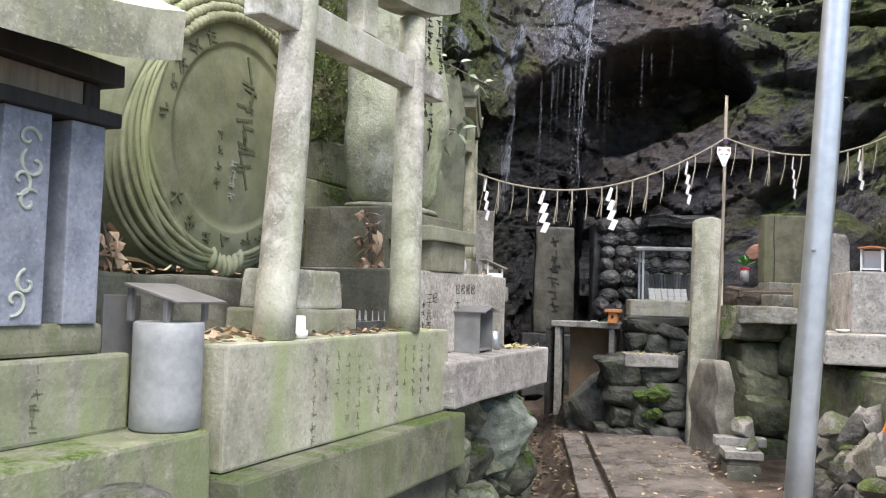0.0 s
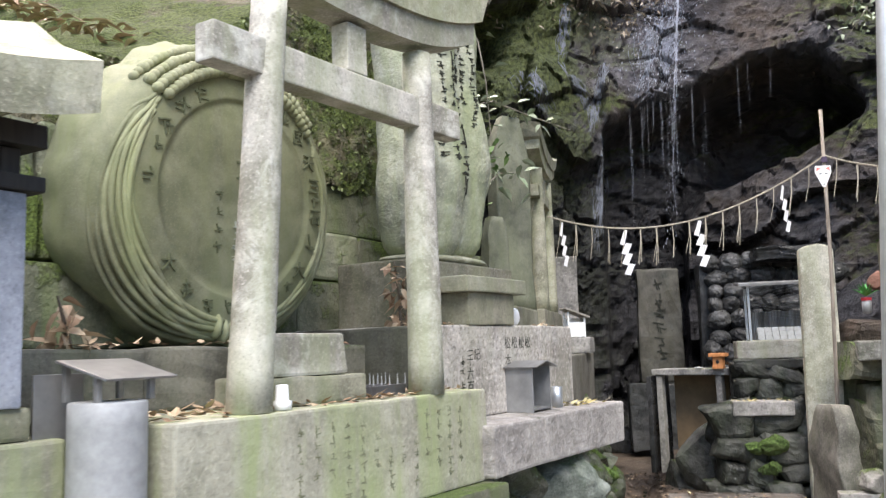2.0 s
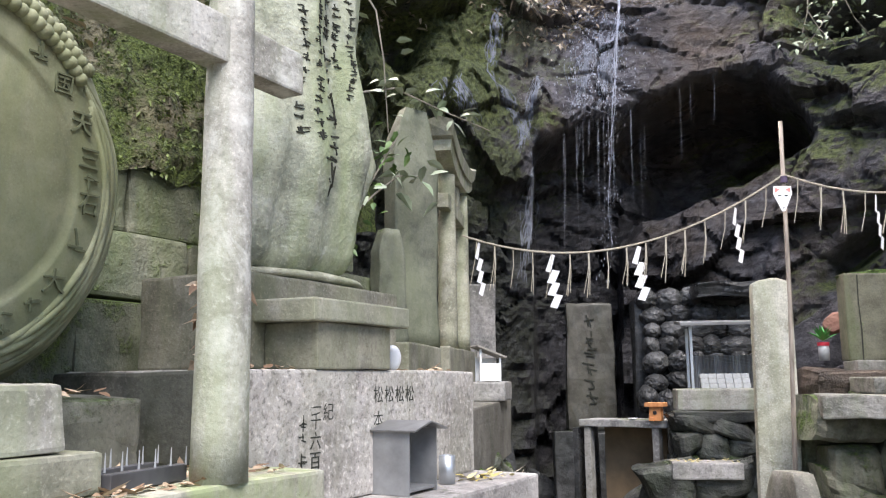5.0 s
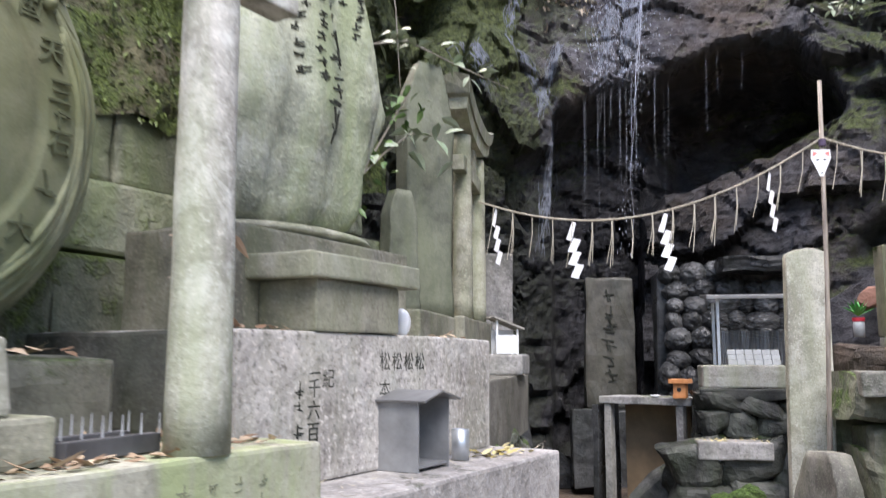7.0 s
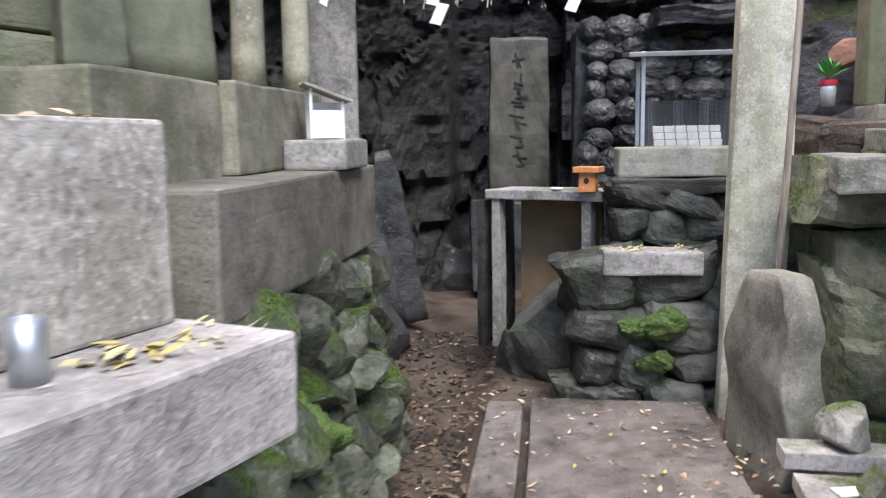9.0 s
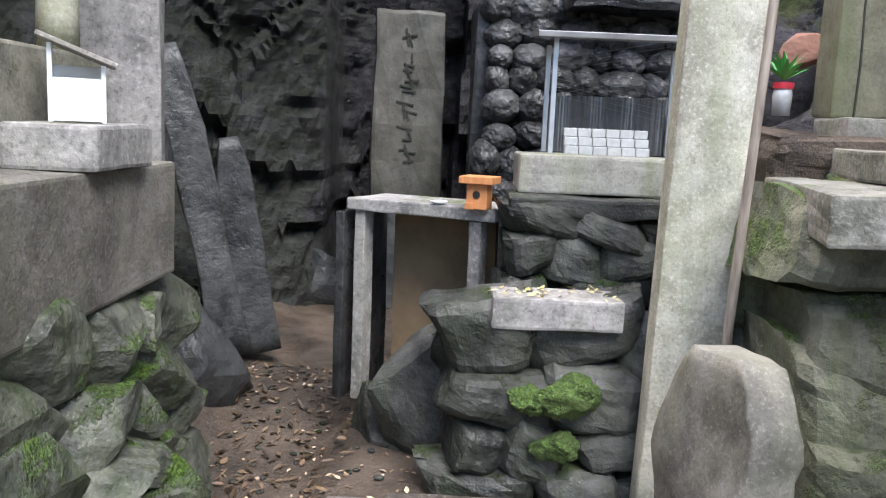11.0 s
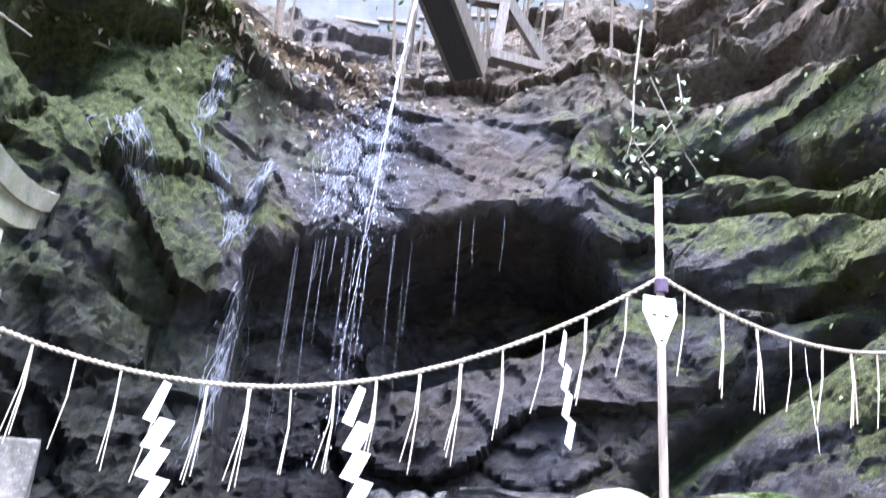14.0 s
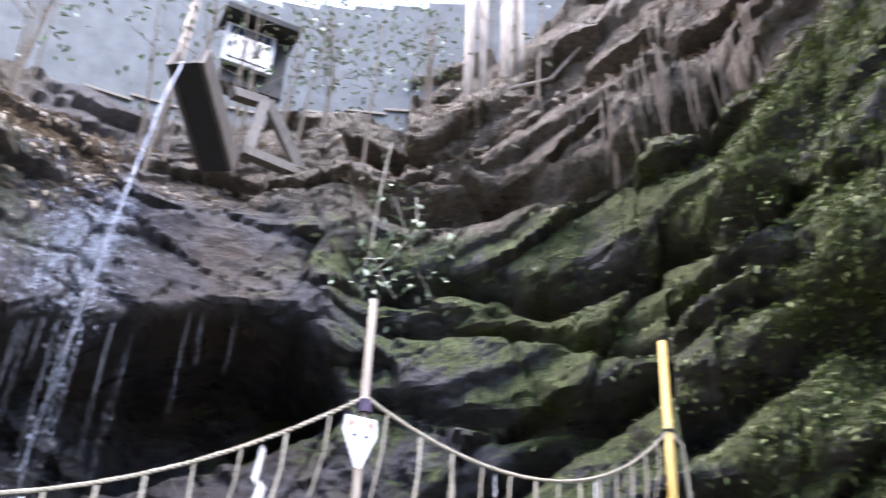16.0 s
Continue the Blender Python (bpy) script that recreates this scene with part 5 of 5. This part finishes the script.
# small pale beads that stand in for the glints on the wet slab
rd = random.Random(33)
bm = bmesh.new()
for i in range(900):
    f, zz = rd.gauss(1.2, 2.0), rd.uniform(4.95, 6.8)
    p = cliff_point(f, zz)
    p += Vector((CX - p.x, CY - p.y, 0)).normalized() * .006
    bmesh.ops.create_icosphere(bm, subdivisions=1, radius=rd.uniform(.003, .009), matrix=Matrix.Translation(p) @ Matrix.Diagonal((rd.uniform(.8, 1.8), 1, rd.uniform(1, 3.5), 1)))
put("water_beads", bm, WATER, None, None, "pale beads standing in for glints on the wet slab", "water", kind="stuff", smooth=True)
rd = random.Random(12)
for i in range(22):
    f = rd.choice((rd.uniform(-3, 6), rd.uniform(-3, 17)))
    p = cliff_point(f, ramp(f, LIP) + .12)
    l = rd.uniform(.4, 1.8)
    bm = bmesh.new()
    p = p + Vector((CX - p.x, CY - p.y, 0)).normalized() * .06
    tube(bm, [p, p - Vector((.01, 0, l * .5)), p - Vector((rd.uniform(0, .05), 0, l))], .0015, 4, .0006)
    put("water_trickle", bm, WATER, None, None, "fine trickle dripping from the rock lip", "water", "trickles from the lip")
# rivulets, coloured pale to stand in for the wet rock's white reflections
for f0, z0, f1, z1, w in ((-9.5, 6.4, -11, 5.2, 1.0), (-11, 5.3, -6, 4.4, 1.4), (-17, 5.2, -14, 4.3, 2.2), (-5, 5.6, -8, 4.2, .8), (-5.5, 4.5, -7.5, 2.5, 1.2), (3.4, 6.75, 2.4, 5.3, 1.6), (2.5, 6.7, 1.2, 5.0, 2.0), (.5, 6.4, -1.5, 4.9, 2.2)):
    bm = bmesh.new()
    for k in range(26):
        df, a, b = rd.gauss(0, w * .5), rd.uniform(0, .5), rd.uniform(.5, 1)
        line = []
        for i in range(22):
            t = a + (b - a) * i / 21
            f = f0 + (f1 - f0) * t + df * (.6 + .4 * math.sin(t * 9 + k)) + .25 * math.sin(t * 13 + k * 2)
            p = cliff_point(f, z0 + (z1 - z0) * t)
            line.append(p + Vector((CX - p.x, CY - p.y, 0)).normalized() * .01)
        tube(bm, line, .0055, 4, .0025)
    put("water_film", bm, WETFILM, None, None, "pale rivulets standing in for reflections on the wet rock", "water", "rivulets on the rock", "stuff", smooth=True)

# ---------------- upper slope: trough, fence, house, saplings ----------------
trough = thing("water_trough", pose(2.3, 11.9, 7.3), "black wooden water trough jutting over the cliff", "trough")
tw = look((1.9, 11.35, 7.7), (2.6, 12.45, 7.2))
for nm, off, size in (("base_board", (0, -.12, -.6), (.34, .05, 1.3)), ("side_board", (-.17, 0, -.6), (.05, .3, 1.3)), ("side_board", (.17, 0, -.6), (.05, .3, 1.3))):
    part(nm, box(size, .006, .004, 2, 3, base=False), DARKWOOD if nm == "base_board" else WETTIMBER, trough, tw @ pose(*off))
house = thing("house", pose(3.0, 14.2, 8.5), "small dark hillside hut with a white-framed window", "house")
HX, HY, HZ = 2.82, 13.6, 9.9
part("wall", box((.9, .3, 1.2), .01, .004, 2, 2), DARKWOOD, house, pose(HX + .14, HY + .25, HZ - .35))
win = part("window_frame", box((.72, .08, .7), .01, 0, 1), PORCELAIN, house, pose(HX, HY, HZ - .1))
part("pane", box((.58, .02, .56), .002, 0, 0), GLASS, win, pose(HX, HY - .045, HZ - .02))
part("roof", box((1.1, .6, .1), .01, .004, 1), DARKWOOD, house, pose(HX + .1, HY, HZ + .66, 8))
frame_t = thing("timber_frame", pose(2.95, 13.0, 8.2), "weathered timber braces beside the trough", "timber frame")
for p, q in (((2.55, 12.6, 8.5), (3.05, 12.9, 8.75)), ((3.0, 12.8, 8.7), (2.85, 12.6, 7.6)), ((3.05, 12.8, 8.7), (3.6, 12.9, 7.9)), ((2.75, 12.5, 7.65), (3.8, 13.0, 7.9))):
    part("brace", tube(bmesh.new(), [p, q], .09, 4), WETTIMBER, frame_t, Matrix())
fence = thing("fence", pose(1, 15, 9), "pale panel fence along the top of the slope", "fence", kind="structure")
for i in range(26):
    f = -24 + i * 3.4
    a = radians(f)
    r = 11.6
    p = Vector((CX + math.sin(a) * r, CY + math.cos(a) * r, ramp(f, [(-24, 8.6), (0, 9.3), (30, 10.4), (65, 11)])))
    part("panel", box((.7, .03, 3.7), .004, .004, 1, i), FENCE, fence, Matrix.Translation(p) @ pose(0, 0, 0, 0, 0, -f))
    part("rail", box((.72, .04, .05), .004, 0, 0), TIMBER, fence, Matrix.Translation(p + Vector((0, 0, 1.1 + .02 * (i % 2)))) @ pose(0, -.04, 0, 0, 0, -f))
for f, r, h, rad in ((29, 10.0, 3.5, .09), (30.2, 10.1, 3.5, .07), (32.5, 9.6, 3.6, .1), (33.6, 9.7, 3.6, .07), (4, 10.3, 3.2, .07)):
    a = radians(f)
    zz = ramp(f, [(0, 8.4), (35, 9.2)])
    put("bamboo_prop", tube(bmesh.new(), [(CX + math.sin(a) * r, CY + math.cos(a) * r, zz), (CX + math.sin(a + .01) * r, CY + math.cos(a) * r, zz + h)], rad, 10), BAMBOO, None, None, "pale upright timber prop by the fence", "post", "props by the fence", smooth=True)


def surface(f, zz, lift=.02):
    p = cliff_point(f, zz)
    return p + Vector((CX - p.x, CY - p.y, 0)).normalized() * lift


rd = random.Random(50)
for i in range(22):
    f = rd.uniform(-22, 42)
    zz = ramp(f, BRINK) + rd.uniform(.3, 1.6)
    p = surface(f, zz, -.05)
    h = rd.uniform(1.5, 3.4)
    tree = thing("sapling", Matrix.Translation(p), "thin bare sapling on the upper slope", "tree", "saplings on the slope")
    lx, ly = rd.uniform(-.3, .3), rd.uniform(-.3, .1)
    bm = tube(bmesh.new(), [(0, 0, 0), (lx * .3, ly * .3, h * .4), (lx, ly, h)], .025, 6, .008)
    for k in range(4):
        t = rd.uniform(.35, .9)
        b0 = Vector((lx * t, ly * t, h * t))
        tube(bm, [b0, b0 + Vector((rd.uniform(-.4, .4), rd.uniform(-.3, .3), rd.uniform(.2, .5)))], .008, 4, .003)
    part("trunk", bm, TRUNK, tree, Matrix.Translation(p))
    bm = bmesh.new()
    for k in range(rd.randint(8, 30)):
        t = rd.uniform(.3, 1.1)
        leaf(bm, turned(Vector((lx * t + rd.gauss(0, .28), ly * t + rd.gauss(0, .28), h * t + rd.gauss(0, .15))), rd), rd.uniform(.07, .13), .045)
    part("crown", bm, PALELEAF if i % 2 else FERN, tree, Matrix.Translation(p))
# dead leaves hanging over the brink
bm = bmesh.new()
for i in range(4000):
    f = rd.uniform(-24, 2) if i < 2700 else rd.uniform(2, 58)
    zz = ramp(f, BRINK) + (rd.gauss(.3, .42) if i < 2700 else rd.uniform(-.2, 1.8))
    leaf(bm, turned(surface(f, zz, .03), rd), rd.uniform(.07, .16), .035)
put("leaf_litter", bm, leafy("straw_leaf", (.2, .155, .11), (.5, .43, .34), .85), None, None, "pale dead leaves hanging over the cliff brink", "leaf litter", kind="stuff")
bm = bmesh.new()
for i in range(9000):
    f = rd.choice((rd.uniform(34, 62), rd.gauss(56, 5), rd.gauss(56, 5), rd.uniform(-20, -10)))
    zz = rd.uniform(2.2, 7.2) if f > 0 else rd.uniform(6.6, 7.6)
    leaf(bm, turned(surface(f, zz, .03), rd), rd.uniform(.03, .08), .03)
put("ivy", bm, IVY, None, None, "small green ivy and ferns on the rock flank", "ivy", kind="stuff")
bm = bmesh.new()
for i in range(70):
    f = rd.uniform(38, 54)
    p = surface(f, ramp(f, BRINK) + rd.uniform(-.7, .4), .1)
    tube(bm, [p, p - Vector((rd.uniform(-.05, .05), .02, rd.uniform(.2, .5))), p - Vector((rd.uniform(-.1, .1), .03, rd.uniform(.5, 1.1)))], .014, 4, .004)
put("hanging_roots", bm, TRUNK, None, None, "brown roots hanging from the overhang", "roots", kind="stuff")
put("fallen_branch", tube(bmesh.new(), [surface(33, 9.4, .15), surface(36.5, 9.9, .25), surface(39, 10.2, .2), surface(44, 11.0, .3)], .03, 6), BAMBOO, None, None, "pale bare branch lying along the slope", "branch", smooth=True)


def vine(name, pts, n, rd, mat, label, size=.08, spread=.1, r=.008, category="plant"):
    t = thing(name, Matrix.Translation(pts[0]), label, category)
    part("stem", tube(bmesh.new(), pts, r, 5, r * .4), TIMBER, t, Matrix())
    bm = bmesh.new()
    for i in range(n):
        k = rd.random() * (len(pts) - 1)
        p = Vector(pts[int(k)]).lerp(Vector(pts[min(int(k) + 1, len(pts) - 1)]), k % 1)
        leaf(bm, turned(p + Vector((rd.gauss(0, spread), rd.gauss(0, spread * .5), rd.gauss(0, spread * .7))), rd), size * rd.uniform(.7, 1.3), size * .45)
    part("leaves", bm, mat, t, Matrix())
    return t


vx = lambda x, z, y=11.0: Vector((CX + (x - CX) * (y - CY) / 8.0, y, 1.8 + (z - 1.8) * (y - CY) / 8.0))
vine("hanging_vine", [vx(4.62, 8.4), vx(4.5, 7.5), vx(4.45, 6.75), vx(4.6, 6.45), vx(4.8, 6.2)], 80, rd, PALELEAF, "leafy vine hanging down the cliff", .09, .17, .014)
vine("hanging_vine", [vx(4.7, 7.6), vx(4.95, 7.0), vx(5.1, 6.6), vx(5.3, 6.3)], 40, rd, PALELEAF, "thin leafy shoot of the cliff vine", .08, .2)
vine("hanging_vine", [vx(4.45, 6.75), vx(4.35, 6.4), vx(4.6, 6.15)], 30, rd, PALELEAF, "leaf cluster at the foot of the vine", .08, .22)
vine("branch", [(-.75, 5.7, 3.2), (-.32, 6.1, 3.38), (-.02, 6.4, 3.3), (.27, 6.7, 3.24)], 30, rd, PALELEAF, "drooping twig with pale glossy leaves", .12, .05)
vine("branch", [(-.7, 5.5, 4.3), (-.36, 5.7, 3.75), (-.31, 5.7, 3.42), (-.30, 5.8, 2.98)], 26, rd, PALELEAF, "leafy shoot beside the monolith", .11, .09)
vine("branch", [(-.7, 5.6, 2.2), (-.4, 5.85, 2.6), (-.28, 6.0, 2.75), (-.12, 6.15, 2.78)], 34, rd, PALELEAF, "pale leafy sprig beside the small gate", .13, .1)
vine("branch", [(3.75, 9.7, 5.7), (3.7, 9.55, 5.3), (3.5, 9.5, 5.0), (3.3, 9.5, 4.75)], 48, rd, PALELEAF, "leafy twig reaching in over the hollow", .1, .2)
vine("fern", [(-.6, 5.75, 2.3), (-.35, 5.85, 2.8), (-.25, 5.9, 3.0)], 55, rd, FERN, "fern growing between the stones", .08, .1)
# dry curled leaves and petals on the stones
rd = random.Random(61)
for name, n, mat, label, where in (
        ("dead_leaves", 300, DEAD, "brown dead leaves scattered on the altar base", lambda: alt(rd.uniform(-1.75, -.02), rd.uniform(-.5, -.08), 1.178).translation),
        ("dead_leaves", 60, DEAD, "dead leaves gathered on the plinth", lambda: alt(rd.uniform(.0, 1.55), rd.uniform(-.54, -.36), 1.495).translation),
        ("dead_leaves", 70, DEAD, "dry leaves lying on the round monument's base", lambda: alt(rd.uniform(-1.9, -.32), rd.uniform(-.62, -.53), 1.42).translation),
        ("straw_bits", 45, STRAW, "bits of straw on the pale ledge", lambda: alt(rd.uniform(.1, 1.6), rd.uniform(-.25, -.02), 1.006).translation),
        ("yellow_petals", 34, YELLOW, "yellow wilted petals on the ledge", lambda: alt(rd.gauss(1.38, .09), rd.gauss(-.17, .05), 1.008).translation),
        ("fallen_leaves", 60, YELLOW, "yellow leaves fallen on the ground", lambda: Vector((rd.uniform(.2, 2.3), rd.uniform(4.6, 7.6), 0))),
        ("fallen_leaves", 800, DEAD, "brown leaves fallen in the channel", lambda: Vector((rd.uniform(.2, 2.4), rd.uniform(4.5, 9.8), 0))),
        ("petals", 40, YELLOW, "petals strewn on the slab", lambda: Vector((rd.uniform(1.62, 2.1), rd.uniform(7.76, 7.95), .797)))):
    bm = bmesh.new()
    for i in range(n):
        p = where()
        if name == "fallen_leaves":
            p.z = max(ground_z(p.x, p.y), -.012 if p.x > .95 and p.y < 7.6 else -9) + .006
        leaf(bm, turned(p, rd, True), *((rd.uniform(.02, .05), rd.uniform(.012, .024)) if name in ("fallen_leaves", "petals") else (rd.uniform(.04, .12), .005) if name == "straw_bits" else (rd.uniform(.03, .08), rd.uniform(.016, .034))), rd.uniform(-.3, .3))
    put(name, bm, mat, None, None, label, "leaf litter", kind="stuff")
bm = bmesh.new()
for i in range(700):
    x, y = rd.uniform(.2, .98), rd.uniform(5.2, 9.9)
    leaf(bm, turned(Vector((x, y, ground_z(x, y) + .012)), rd, True), rd.uniform(.03, .09), rd.uniform(.01, .035), rd.uniform(-.4, .4))
put("channel_litter", bm, leafy("wet_litter", (.03, .02, .012), (.22, .15, .09), .35), None, None, "wet brown leaf litter choking the channel", "leaf litter", kind="stuff")
bm = bmesh.new()
for i in range(160):
    x, y = rd.uniform(.15, 1.15), rd.uniform(5.6, 9.9)
    if x > .86 and y < 7.9:
        continue
    r = rd.uniform(.008, .02)
    bmesh.ops.create_icosphere(bm, subdivisions=2, radius=r, matrix=Matrix.Translation((x, y, ground_z(x, y) + r * .45)) @ Euler((0, 0, rd.uniform(0, 6))).to_matrix().to_4x4() @ Matrix.Diagonal((1.3, .9, .6, 1)))
put("pebbles", bm, WALLROCK, None, None, "dark wet pebbles in the channel bed", "pebbles", kind="stuff")


def dry_plant(a, b, z, h, label):
    """A withered stem hung with curled brown leaves."""
    t = thing("dry_bouquet", alt(a, b, z), label, "dried plant")
    bm = bmesh.new()
    for i in range(int(130 * h)):
        k = rd.random()
        q = alt(a - .04 * k + rd.gauss(0, .03 + .03 * (1 - k)), b + rd.gauss(0, .04), z + .01 + h * .92 * k).translation
        leaf(bm, turned(q, rd), rd.uniform(.06, .13), rd.uniform(.025, .045), rd.uniform(.2, .7))
    part("leaves", bm, DEAD, t, Matrix())
    part("stem", tube(bmesh.new(), [alt(a, b, z).translation, alt(a - .03, b + .01, z + h * .5).translation, alt(a - .05, b, z + h).translation], .011, 6, .004), TRUNK, t, Matrix())


dry_plant(.08, -.57, 1.49, .34, "withered brown bouquet leaning at the pedestal")
dry_plant(-1.78, -.6, 1.405, .18, "withered brown twig with curled leaves beside the shrine")
# moss cushions
for x, y, zz, s in ((1.9, 7.7, .4, .2), (1.76, 7.73, .37, .13), (1.86, 7.66, .2, .14), (.3, 5.9, .42, .3), (.22, 5.3, .3, .25)):
    put("moss_cushion", rock((s, .14, s * .6), int(x * 100), 4, .3, 3), MOSSY, pose(x, y, zz), None, "bright green moss cushion on the stones", "moss", "moss cushions", smooth=True)
# near the start: a pale round stone, and canopy leaves high over the slope
cap = thing("round_stone", pose(-.75, 1.14, -.1), "pale round stone cap on a short post beside the step", "stone post")
part("cap", lathe(bmesh.new(), [(.05, 0), (.13, .02), (.15, .08), (.145, .13), (.12, .17), (.07, .195), (.01, .2)], 36, True, .004, 2), RUBBLE, cap, pose(-.75, 1.14, .645), smooth=True)
part("post", cyl(.12, .105, .75, 24, 3, .006), RUBBLE, cap, pose(-.75, 1.14, -.1), smooth=True)
rd = random.Random(88)
for cx, cz, n in ((2.2, 11.4, 110), (4.0, 11.2, 300), (5.6, 11.8, 180), (0.2, 10.8, 90)):
    t = thing("shrub", pose(cx, 13.6, cz - 1.6), "hazy leafy shrub above the cliff", "shrub", "shrubs above the cliff")
    bm = tube(bmesh.new(), [(cx, 13.6, cz - 2.4), (cx + .1, 13.6, cz - 1), (cx - .1, 13.5, cz + .4)], .04, 6, .01)
    for k in range(7):
        tube(bm, [(cx + .05, 13.6, cz - 1.4 + .2 * k), (cx + rd.uniform(-.9, .9), 13.5 + rd.uniform(-.4, .3), cz - .7 + .2 * k)], .014, 4, .004)
    part("trunk", bm, TRUNK, t, Matrix())
    bm = bmesh.new()
    for k in range(n):
        leaf(bm, turned(Vector((cx + rd.gauss(0, .55), 13.5 + rd.gauss(0, .3), cz - .4 + rd.gauss(0, .55))), rd), rd.uniform(.07, .14), .05)
    part("crown", bm, PALELEAF, t, Matrix())
